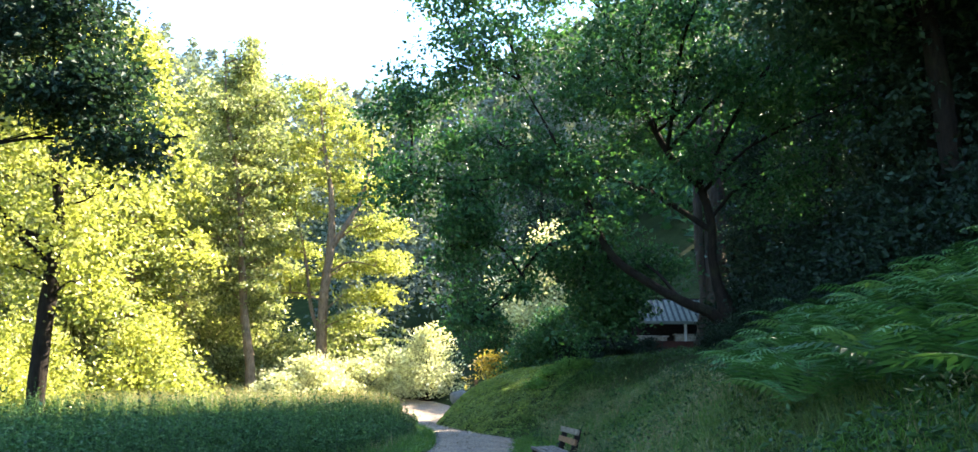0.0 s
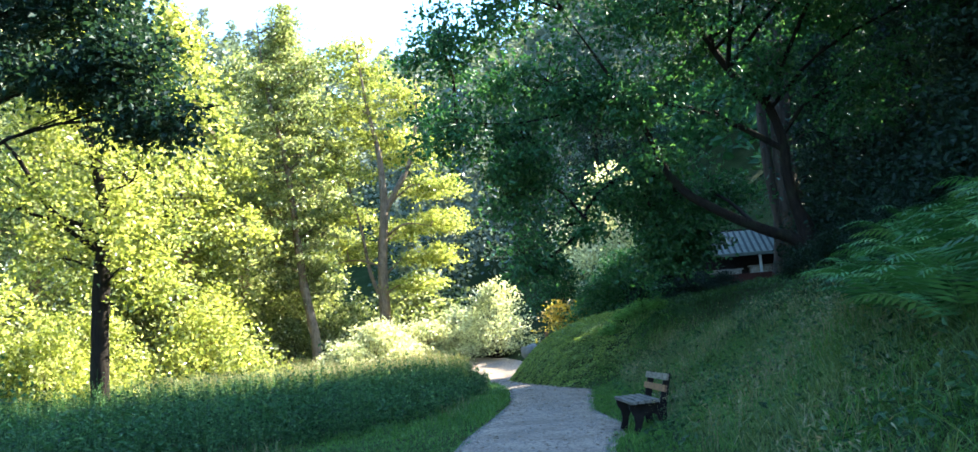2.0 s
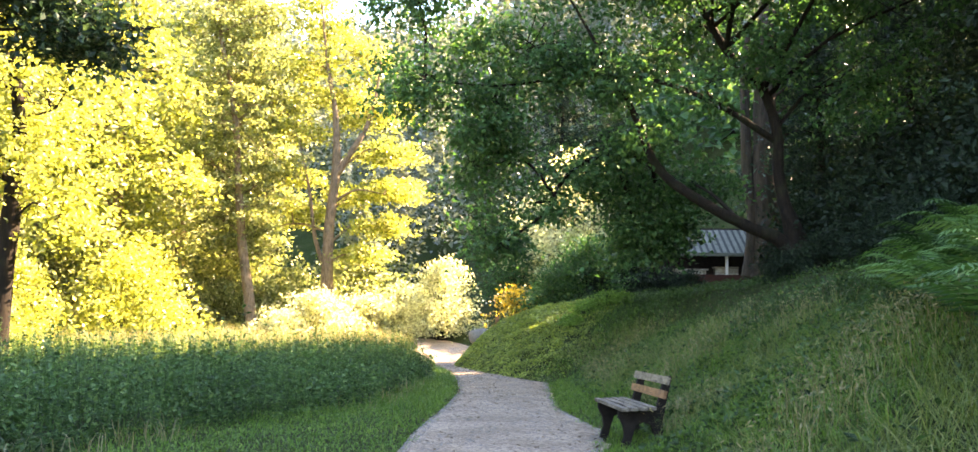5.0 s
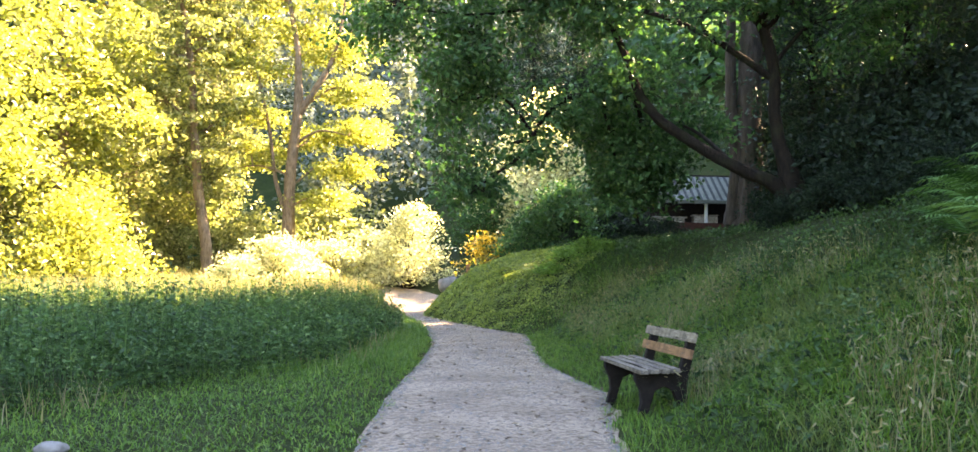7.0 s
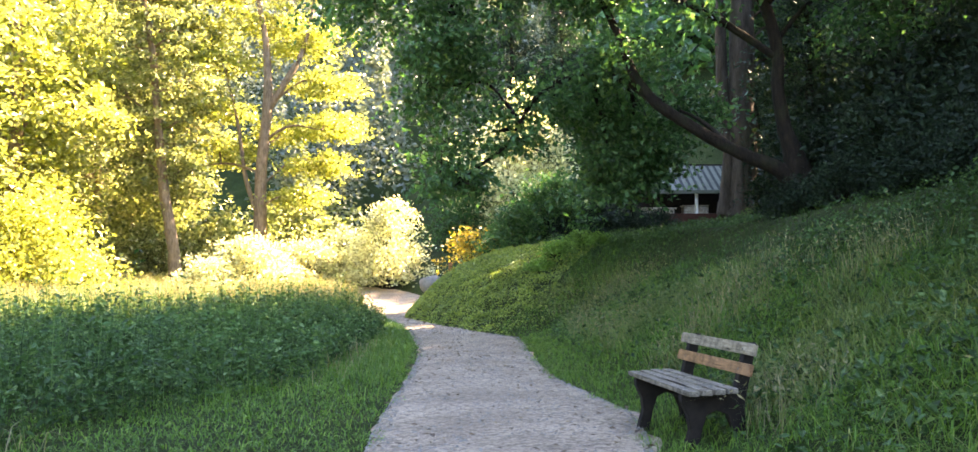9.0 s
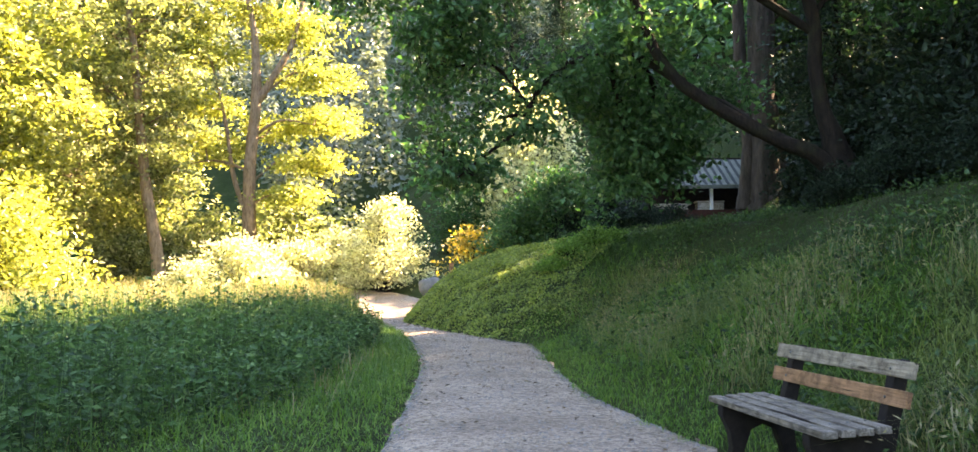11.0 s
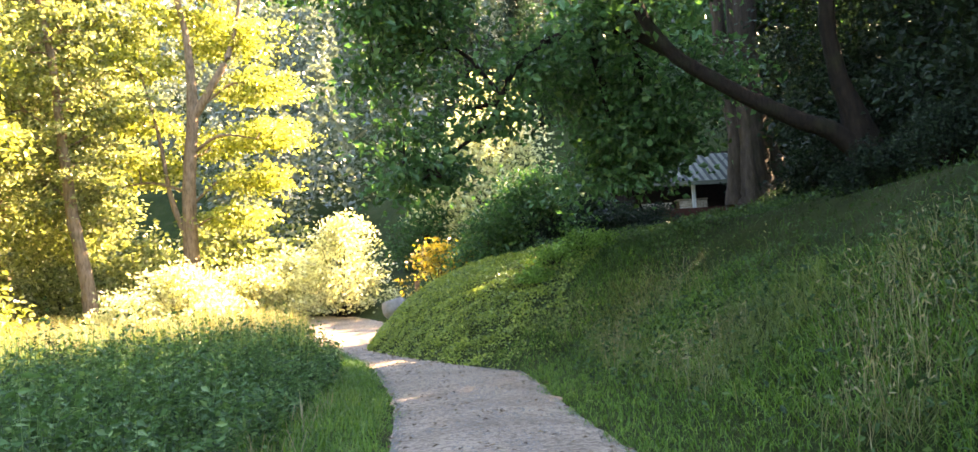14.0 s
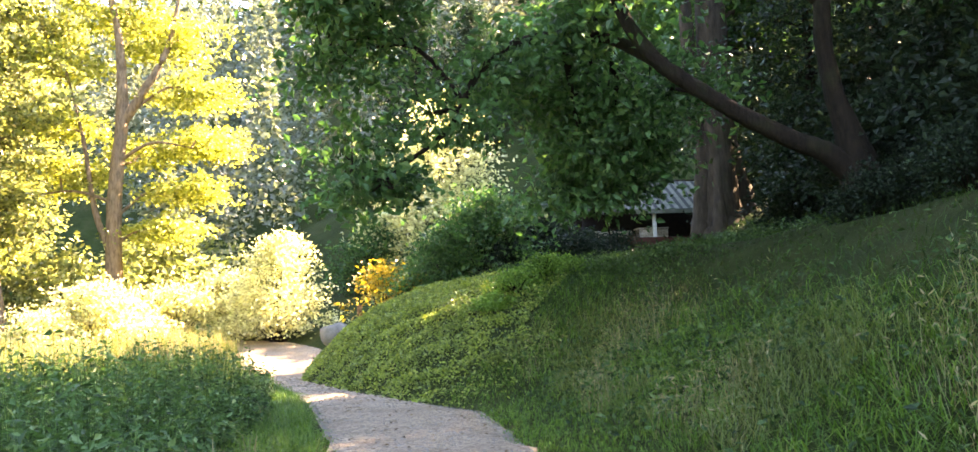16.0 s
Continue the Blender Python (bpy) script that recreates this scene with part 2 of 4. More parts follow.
def part(name, data, mat, parent=None, label="", smooth=False):
    """One mesh object from a bmesh or a mesh, under its thing."""
    if isinstance(data, bmesh.types.BMesh):
        me = bpy.data.meshes.new(name)
        data.to_mesh(me)
        data.free()
        if smooth:
            me.polygons.foreach_set("use_smooth", np.full(len(me.polygons), True))
    else:
        me = data
    if not me.materials:
        me.materials.append(mat)
    ob = new(name, me)
    ob.parent = parent
    if label:
        ob["label"] = label
    return ob


def thing(name, place, label, category, group="", kind=""):
    e = new(name)
    e.empty_display_size = 0.2
    e.location = place
    return tagged(e, label, category, group, kind)


def box_bm(size, at=(0, 0, 0), bevel=0.006, turn=None):
    bm = bmesh.new()
    bmesh.ops.create_cube(bm, size=1.0)
    bmesh.ops.scale(bm, vec=size, verts=bm.verts)
    if bevel:
        bmesh.ops.bevel(bm, geom=list(bm.edges), offset=bevel, segments=2, affect="EDGES", profile=0.6)
    bm.transform(Matrix.Translation(at) @ (turn or Matrix.Identity(4)))
    return bm


def tube(points, radii, sides=8, wobble=0.0):
    """Places and quads of a tapering tube along points."""
    p = np.asarray(points, float)
    r = np.asarray(radii, float)
    d = np.gradient(p, axis=0)
    d /= np.linalg.norm(d, axis=1, keepdims=True) + 1e-9
    ref = np.where(np.abs(d[:, 2:3]) > 0.9, np.array([[1.0, 0, 0]]), np.array([[0, 0, 1.0]]))
    u = np.cross(d, ref)
    u /= np.linalg.norm(u, axis=1, keepdims=True) + 1e-9
    w = np.cross(d, u)
    a = np.arange(sides) * 2 * np.pi / sides
    rr = r[:, None] * (1 + wobble * (RNG.random((len(p), sides)) - 0.5))
    v = p[:, None] + rr[..., None] * (np.cos(a)[None, :, None] * u[:, None] + np.sin(a)[None, :, None] * w[:, None])
    i = np.arange(len(p) - 1)[:, None] * sides
    j, k = np.arange(sides)[None], (np.arange(sides)[None] + 1) % sides
    f = np.stack([i + j, i + k, i + sides + k, i + sides + j], -1).reshape(-1, 4)
    return v.reshape(-1, 3), f


def joined(pieces):
    vs, fs, n = [], [], 0
    for v, f in pieces:
        vs.append(v), fs.append(f + n)
        n += len(v)
    return np.concatenate(vs), np.concatenate(fs)


def smooth_line(points, steps=5):
    """Points on a soft curve through the given ones."""
    p = np.asarray(points, float)
    q = np.vstack([2 * p[0] - p[1], p, 2 * p[-1] - p[-2]])
    out = []
    for i in range(1, len(q) - 2):
        for t in np.linspace(0, 1, steps, endpoint=False):
            a, b, c, d = q[i - 1], q[i], q[i + 1], q[i + 2]
            out.append(0.5 * (2 * b + (c - a) * t + (2 * a - 5 * b + 4 * c - d) * t * t + (3 * b - 3 * c + d - a) * t ** 3))
    out.append(p[-1])
    return np.array(out)


def unit(v):
    return v / (np.linalg.norm(v, axis=-1, keepdims=True) + 1e-9)


def leaves(places, size, rng, up=1.0, outward=None, long=1.35, fold=0.18):
    """Places and quads of folded, pointed leaves, one at each place, mostly facing up."""
    n = len(places)
    nor = unit(rng.normal(size=(n, 3)) * 0.75 + np.array([0, 0, up]))
    axis = rng.normal(size=(n, 3)) * 0.8 + np.array([0, 0, -0.25])
    if outward is not None:
        axis = axis + outward
    axis = unit(axis - nor * np.sum(axis * nor, 1, keepdims=True))
    side = np.cross(nor, axis)
    s = size * (0.65 + 0.7 * rng.random((n, 1)))
    half = s * long * 0.5
    mid = places + axis * half * 0.85
    v = np.stack([places, mid + side * s * 0.42 + nor * s * fold, places + axis * half * 2.0, mid - side * s * 0.42 + nor * s * fold], 1)
    return v.reshape(-1, 3), np.arange(4 * n).reshape(-1, 4)


# ---- the lie of the land ----
EDGE_Y = [-60, 0, 14, 17, 19, 20.5, 22, 24.5, 29, 33, 36.8, 40, 44, 47, 52, 56, 62, 80]
EDGE_L = [-1.7, -1.7, -1.6, -1.65, -1.7, -1.7, -1.65, -1.6, -1.6, -1.9, -2.2, -2.7, -3.5, -4.4, -6.6, -9.8, -14.6, -28]
EDGE_R = [0.7, 0.7, 0.68, 0.72, 1.0, 1.12, 0.9, 0.6, 0.65, 0.72, -0.7, -1.6, -2.6, -2.7, -2.0, -4.0, -9.4, -24]


def soft(a, b, v):
    t = np.clip((v - a) / (b - a), 0, 1)
    return t * t * (3 - 2 * t)


def path_left(y):
    return np.interp(y, EDGE_Y, EDGE_L)


def path_right(y):
    return np.interp(y, EDGE_Y, EDGE_R)


def land(x, y):
    """Height of the ground."""
    x, y = np.asarray(x, float), np.asarray(y, float)
    d = np.maximum(x - path_right(y), 0)
    bank = np.interp(d, [0, 0.5, 1.2, 3, 6, 9, 20, 60, 150], [0, 0.10, 0.4, 1.4, 2.85, 3.4, 8.0, 30, 70])
    mound = np.interp(d, [0, 0.3, 1.0, 1.9, 3.5, 5, 7.6, 12, 20, 60, 150], [0, 0.4, 1.15, 1.8, 2.4, 2.6, 2.8, 3.45, 8, 30, 68])
    w = soft(31, 41, y)
    z = bank * (1 - w) + mound * w
    z = z * (1 - (0.72 - 0.64 * soft(3, 8, d)) * soft(46.3, 49.5, y) * (d < 16))
    l = np.maximum(path_left(y) - x, 0)
    z = z + 0.10 * soft(0.1, 1.2, l) + 0.05 * np.sin(x * 0.9) * np.sin(y * 0.7) * soft(1, 4, l)
    z = z + 1.0 * soft(45.5, 58, y) * (1 - soft(4, 9, d))
    z = z + 0.42 * np.clip(y - 88, 0, 165) * soft(88, 120, y) + 0.45 * np.maximum(-x - 60, 0)
    z = z + 0.07 * np.sin(x * 1.7 + 1) * np.sin(y * 1.3) * soft(1.5, 4, d)
    return z


def build_ground():
    xs = np.concatenate([np.linspace(-600, -60, 28), np.linspace(-58, -16, 22), np.linspace(-15.5, 15.5, 125), np.linspace(17, 60, 22), np.linspace(64, 600, 28)])
    ys = np.concatenate([np.linspace(-600, -40, 25), np.linspace(-38, 8, 24), np.linspace(8.4, 56, 150), np.linspace(58, 140, 30), np.linspace(150, 700, 30)])
    X, Y = np.meshgrid(xs, ys)
    v = np.stack([X, Y, land(X, Y)], -1).reshape(-1, 3)
    a = (np.arange(len(ys) - 1)[:, None] * len(xs) + np.arange(len(xs) - 1)[None]).ravel()
    f = np.stack([a, a + 1, a + len(xs) + 1, a + len(xs)], -1)
    ob = part("ground", mesh_from("ground", v, f, True), M_SOIL)
    tagged(ob, "grassy valley floor and bank of dark mossy earth", "ground", kind="structure")
    ys = np.concatenate([np.linspace(-40, 6, 24), np.linspace(6.5, 80, 180)])
    rows = 11
    v = []
    for y in ys:
        wob_l, wob_r = 0.10 * noise.noise((0, y * 1.1, 3)) + 0.05 * noise.noise((5, y * 4, 3)), 0.10 * noise.noise((9, y * 1.1, 3)) + 0.05 * noise.noise((2, y * 4, 7))
        for k, u in enumerate(np.linspace(0, 1, rows)):
            x = path_left(y) - 0.05 + wob_l + u * (path_right(y) - path_left(y) + 0.12 + wob_r - wob_l)
            edge = 0.0 if 0 < k < rows - 1 else -0.05
            v.append((x, y, float(land(x, y)) + 0.035 + edge + 0.03 * math.sin(u * math.pi) + 0.012 * noise.noise((x * 2, y * 2, 0))))
    a = (np.arange(len(ys) - 1)[:, None] * rows + np.arange(rows - 1)[None]).ravel()
    f = np.stack([a, a + 1, a + rows + 1, a + rows], -1)
    tagged(part("footpath", mesh_from("footpath", np.array(v), f, True), M_GRAVEL), "winding grey footpath of trodden fine gravel", "path", kind="structure")


build_ground()


# ---- trees ----
def in_lobe(centre, radii, n, rng, shell=0.55):
    d = unit(rng.normal(size=(n, 3)))
    r = shell + (1 - shell) * rng.random((n, 1)) ** 0.6
    inner = rng.random((n, 1)) < 0.25
    r = np.where(inner, r * rng.random((n, 1)), r)
    return np.asarray(centre) + d * r * np.asarray(radii)


def crown_pieces(trunk, lobes, clumps, per_clump, clump_r, leaf, rng, flat=0.45, up=1.0):
    """Limbs towards each lobe, twigs out to leaf clumps, and the leaves themselves. Lobes: centre, radii, weight."""
    trunk = np.asarray(trunk, float)
    limbs, twigs, spots, outs = [], [], [], []
    total = sum(w for _, _, w in lobes)
    for centre, radii, weight in lobes:
        c = np.asarray(centre, float)
        gap = np.linalg.norm(trunk[:, :2] - c[:2], axis=1) + np.abs(trunk[:, 2] - (c[2] - 0.45 * np.linalg.norm(trunk[:, :2] - c[:2], axis=1)))
        root = trunk[np.argmin(gap)]
        mid = root * 0.5 + c * 0.5 + rng.normal(size=3) * 0.25 + np.array([0, 0, 0.12 * np.linalg.norm(c - root)])
        line = smooth_line([root, mid, c, c + (c - mid) * 0.5], 3)
        length = np.linalg.norm(c - root)
        limbs.append(tube(line, np.linspace(min(0.03 + 0.014 * length, 0.085), 0.012, len(line)), 5))
        n = max(3, int(round(clumps * weight / total)))
        tips = in_lobe(c, radii, n, rng)
        for tip in tips[::2]:
            start = line[rng.integers(len(line) // 3, len(line))]
            bend = start * 0.5 + tip * 0.5 + np.array([0, 0, 0.12 * np.linalg.norm(tip - start)])
            twigs.append(tube(np.array([start, bend, tip]), [0.022, 0.014, 0.005], 3))
        off = rng.normal(size=(n, per_clump, 3)) * np.array([1, 1, flat]) * clump_r * (0.6 + 0.6 * rng.random((n, 1, 1)))
        off[..., 2] -= 0.12 * (off[..., 0] ** 2 + off[..., 1] ** 2) / max(clump_r, 0.1)
        spots.append((tips[:, None] + off).reshape(-1, 3))
        outs.append(unit(off + 1e-6).reshape(-1, 3) * 0.7)
    v, f = leaves(np.concatenate(spots), leaf, rng, up, np.concatenate(outs))
    return limbs, twigs, (v, f)


def make_tree(place, trunk, radii, lobes, clumps, per_clump, clump_r, leaf, mat, bark, label, seed, category="tree", name="tree", group="", flat=0.45, up=1.0, extra=()):
    """A tree at place; trunk and lobes are given from its foot. extra: further stems as (points, radii)."""
    rng = np.random.default_rng(seed)
    line = smooth_line(trunk, 6)
    rr = np.interp(np.linspace(0, 1, len(line)), np.linspace(0, 1, len(radii)), radii)
    tree = thing(name, place, label, category, group)
    part("trunk", mesh_from("trunk", *tube(line, rr, 10, 0.16), True), bark, tree)
    allpts = [line]
    for pts, er in extra:
        l2 = smooth_line(pts, 6)
        part("limb", mesh_from("limb", *tube(l2, np.interp(np.linspace(0, 1, len(l2)), np.linspace(0, 1, len(er)), er), 9, 0.14), True), bark, tree)
        allpts.append(l2)
    stem = np.concatenate(allpts)
    limbs, twigs, crown = crown_pieces(stem, lobes, clumps, per_clump, clump_r, leaf, rng, flat, up)
    for v, f in limbs:
        part("limb", mesh_from("limb", v, f, True), bark, tree)
    part("twig_work", mesh_from("twig_work", *joined(twigs)), bark, tree)["kind"] = "stuff"
    part("crown", mesh_from("crown", *crown), mat, tree)
    return tree


def oval_lobes(height, low, width, n, rng, lean=(0, 0)):
    """Lobes of an upright oval crown, uneven in outline."""
    out = []
    for i in range(n):
        u = (i + 0.5) / n
        z = low + (height - low) * u
        r = width * (math.sin(math.pi * min(0.97, 0.16 + 0.84 * u)) ** 0.8)
        a = i * 2.4 + rng.random() * 0.8
        off = r * (0.35 + 0.35 * rng.random())
        s = 0.55 + 0.3 * rng.random()
        out.append(((off * math.cos(a) + lean[0] * u, off * math.sin(a) + lean[1] * u, z), (r * s, r * s, (height - low) / n * 1.5), s))
    return out


def at_ground(x, y, dz=-0.08):
    return (x, y, float(land(x, y)) + dz)


def sunlit_trees():
    """The open, sunny trees beyond the meadow."""
    r = np.random.default_rng(3)
    # slender forked tree with layered boughs
    lobes = [((x, y + 0.9, z), (rx, ry, 0.85 * rz), w) for x, y, z, rx, ry, rz, w in (
        (2.6, 0, 6.2, 1.7, 1.5, 0.7, 1.0), (3.2, 0.5, 8.2, 1.8, 1.6, 0.8, 1.2), (1.9, -0.6, 4.6, 1.6, 1.4, 0.6, 0.8), (3.0, 0, 10.2, 1.9, 1.6, 0.8, 1.2), (-1.8, 0.4, 6.8, 1.6, 1.5, 0.8, 0.9),
        (-2.4, 0, 9.0, 1.9, 1.7, 0.9, 1.1), (-2.2, -0.4, 11.4, 2.0, 1.8, 1.0, 1.2), (2.2, 0.4, 12.4, 2.2, 1.8, 1.0, 1.3), (0.2, 0.6, 13.6, 2.2, 2.0, 1.1, 1.3), (-1.8, 0, 15.2, 2.1, 1.9, 1.2, 1.3),
        (1.4, 0, 15.6, 2.1, 1.9, 1.2, 1.2), (-0.6, 0, 17.4, 1.9, 1.8, 1.3, 1.1), (-1.4, 0.2, 19.0, 1.3, 1.3, 1.1, 0.8), (0.6, 1.2, 8.0, 1.6, 1.4, 0.8, 0.8), (-3.2, 0.6, 13.2, 1.5, 1.4, 0.9, 0.8))]
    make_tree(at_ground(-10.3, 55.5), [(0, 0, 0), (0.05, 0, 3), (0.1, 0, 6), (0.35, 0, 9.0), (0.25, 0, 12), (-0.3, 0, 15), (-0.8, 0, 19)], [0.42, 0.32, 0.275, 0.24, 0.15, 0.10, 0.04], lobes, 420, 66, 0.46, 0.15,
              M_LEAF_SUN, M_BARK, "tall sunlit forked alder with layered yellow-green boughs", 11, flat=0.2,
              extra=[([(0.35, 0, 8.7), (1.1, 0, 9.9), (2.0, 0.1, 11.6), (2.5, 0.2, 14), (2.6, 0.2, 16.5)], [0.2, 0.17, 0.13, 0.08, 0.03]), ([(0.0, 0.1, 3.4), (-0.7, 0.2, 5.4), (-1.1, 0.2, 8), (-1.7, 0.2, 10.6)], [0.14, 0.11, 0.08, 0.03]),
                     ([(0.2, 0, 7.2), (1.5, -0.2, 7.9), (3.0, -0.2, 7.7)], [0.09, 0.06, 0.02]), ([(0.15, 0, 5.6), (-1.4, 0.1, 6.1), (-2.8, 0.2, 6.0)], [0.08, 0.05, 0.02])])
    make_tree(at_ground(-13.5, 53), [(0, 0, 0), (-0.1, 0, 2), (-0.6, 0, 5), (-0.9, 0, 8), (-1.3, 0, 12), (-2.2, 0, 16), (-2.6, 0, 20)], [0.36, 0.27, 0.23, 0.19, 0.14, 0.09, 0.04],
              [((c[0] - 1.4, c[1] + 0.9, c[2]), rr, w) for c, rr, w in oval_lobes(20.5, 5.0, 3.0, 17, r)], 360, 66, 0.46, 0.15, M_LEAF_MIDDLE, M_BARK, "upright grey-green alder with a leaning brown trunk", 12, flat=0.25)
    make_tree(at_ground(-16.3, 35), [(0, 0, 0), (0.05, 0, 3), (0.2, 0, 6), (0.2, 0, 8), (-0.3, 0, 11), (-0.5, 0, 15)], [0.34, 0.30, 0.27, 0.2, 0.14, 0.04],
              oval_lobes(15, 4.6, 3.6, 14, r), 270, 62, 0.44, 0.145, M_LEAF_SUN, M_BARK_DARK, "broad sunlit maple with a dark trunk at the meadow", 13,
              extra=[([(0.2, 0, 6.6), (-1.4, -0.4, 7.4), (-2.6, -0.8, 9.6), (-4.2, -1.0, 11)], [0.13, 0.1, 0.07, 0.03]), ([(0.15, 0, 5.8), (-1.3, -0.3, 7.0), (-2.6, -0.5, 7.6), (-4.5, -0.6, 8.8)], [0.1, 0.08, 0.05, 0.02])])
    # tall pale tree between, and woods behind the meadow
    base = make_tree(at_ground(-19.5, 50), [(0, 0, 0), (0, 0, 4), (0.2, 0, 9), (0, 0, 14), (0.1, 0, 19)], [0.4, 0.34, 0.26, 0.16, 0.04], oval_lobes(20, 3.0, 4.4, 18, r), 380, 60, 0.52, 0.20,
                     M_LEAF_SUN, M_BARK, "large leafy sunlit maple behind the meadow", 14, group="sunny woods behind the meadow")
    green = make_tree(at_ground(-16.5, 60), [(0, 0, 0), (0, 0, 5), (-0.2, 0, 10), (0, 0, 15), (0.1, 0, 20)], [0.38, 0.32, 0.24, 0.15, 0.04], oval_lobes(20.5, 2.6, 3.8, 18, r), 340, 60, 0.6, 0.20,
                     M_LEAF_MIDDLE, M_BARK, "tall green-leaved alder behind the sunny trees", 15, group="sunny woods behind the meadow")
    for i, (x, y, s, a, ob) in enumerate(((-25, 54, 1.05, 1.1, green), (-24, 44, 0.8, 2.3, green), (-31, 49, 1.0, 4.0, green), (-29, 62, 1.1, 0.4, base), (-22, 66, 1.0, 3.0, green),
                                          (-27, 74, 1.05, 1.0, green))):
        m = Matrix.Translation(at_ground(x, y)) @ Matrix.Rotation(a, 4, "Z") @ Matrix.Diagonal((s, s, s * (0.93 + 0.03 * (i % 5)), 1))
        copy_thing(ob, m)


def shrub(place, width, height, n, per, clump_r, leaf, mat, label, seed, group="", name="shrub", lobes=5, uneven=0.55):
    rng = np.random.default_rng(seed)
    bush = thing(name, place, label, "shrub", group)
    stems, spots, outs = [], [], []
    for i in range(n):
        a, u = rng.random() * 2 * math.pi, rng.random() ** 0.5
        lob = 0.8 + 0.25 * math.sin(a * lobes + seed)
        z = height * (0.12 + 0.88 * rng.random())
        r = width * lob * math.sqrt(max(0.02, 1 - (z / height) ** 2.2)) * (0.55 + 0.45 * u)
        k = 1 + uneven * noise.noise((2.6 * math.cos(a), 2.6 * math.sin(a), 2.4 * z / height + seed)) + 0.55 * uneven * rng.random() ** 3
        tip = np.array([r * k * math.cos(a), r * k * math.sin(a), z * (0.5 + 0.5 * k)])
        if i % 3 == 0:
            stems.append(tube(np.array([tip * [0.12, 0.12, 0], tip * [0.55, 0.55, 0.6], tip]), [0.025, 0.016, 0.006], 3))
        off = rng.normal(size=(per, 3)) * np.array([1, 1, 0.6]) * clump_r
        spots.append(tip + off)
        outs.append(unit(off) * 0.6 + unit(tip)[None] * 0.4)
    part("stem_work", mesh_from("stem_work", *joined(stems)), M_BARK_DARK, bush)["kind"] = "stuff"
    p = np.concatenate(spots)
    p[:, 2] = np.maximum(p[:, 2], 0.05)
    part("foliage", mesh_from("foliage", *leaves(p, leaf, rng, 0.8, np.concatenate(outs))), mat, bush)
    return bush


def sunlit_shrubs():
    g = "sunny shrubs along the meadow edge"
    shrub(at_ground(-4.1, 55.6), 1.95, 4.0, 200, 48, 0.28, 0.105, M_LEAF_PALE, "rounded pale-green willow bush beside the path bend, paled for sun glare", 21, uneven=0.2)
    a = shrub(at_ground(-9.9, 52.4), 2.1, 2.3, 150, 46, 0.32, 0.125, M_LEAF_PALE, "pale shrub in full sun, glare put into its leaf colour", 22, g)
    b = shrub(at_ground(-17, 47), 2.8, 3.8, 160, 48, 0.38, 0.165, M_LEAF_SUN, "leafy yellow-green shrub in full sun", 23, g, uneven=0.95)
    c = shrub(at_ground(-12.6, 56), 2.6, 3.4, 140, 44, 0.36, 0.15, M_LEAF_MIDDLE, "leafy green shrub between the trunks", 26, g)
    for x, y, s, r, ob in ((-8.2, 56.5, 0.9, 1, a), (-11.5, 50.5, 0.75, 2, a), (-16.2, 57, 1.2, 3, c), (-15.2, 55, 0.8, 4, c), (-20.5, 42, 0.95, 5, b), (-19.5, 37.5, 0.75, 0.6, b), (-23, 36, 1.0, 2.4, b), (-6.5, 58, 1.1, 3.3, a),
                           (-19.5, 53, 1.0, 1.9, c), (-22, 48, 1.3, 0.8, c), (-26, 41, 1.2, 1.3, b), (-27, 34, 0.9, 5.3, b), (-9, 62, 1.4, 2.2, c), (-7.5, 60.5, 1.0, 0.4, a), (-31, 38, 1.5, 2.9, b)):
        copy_thing(ob, Matrix.Translation(at_ground(x, y)) @ Matrix.Rotation(r, 4, "Z") @ Matrix.Diagonal((s, s, s, 1)))
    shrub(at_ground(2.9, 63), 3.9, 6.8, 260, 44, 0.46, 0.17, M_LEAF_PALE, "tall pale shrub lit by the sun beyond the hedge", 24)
    shrub(at_ground(-0.3, 47.9), 1.0, 1.9, 52, 22, 0.24, 0.115, M_GOLD, "small golden-leaved bush at the mound's edge", 25)


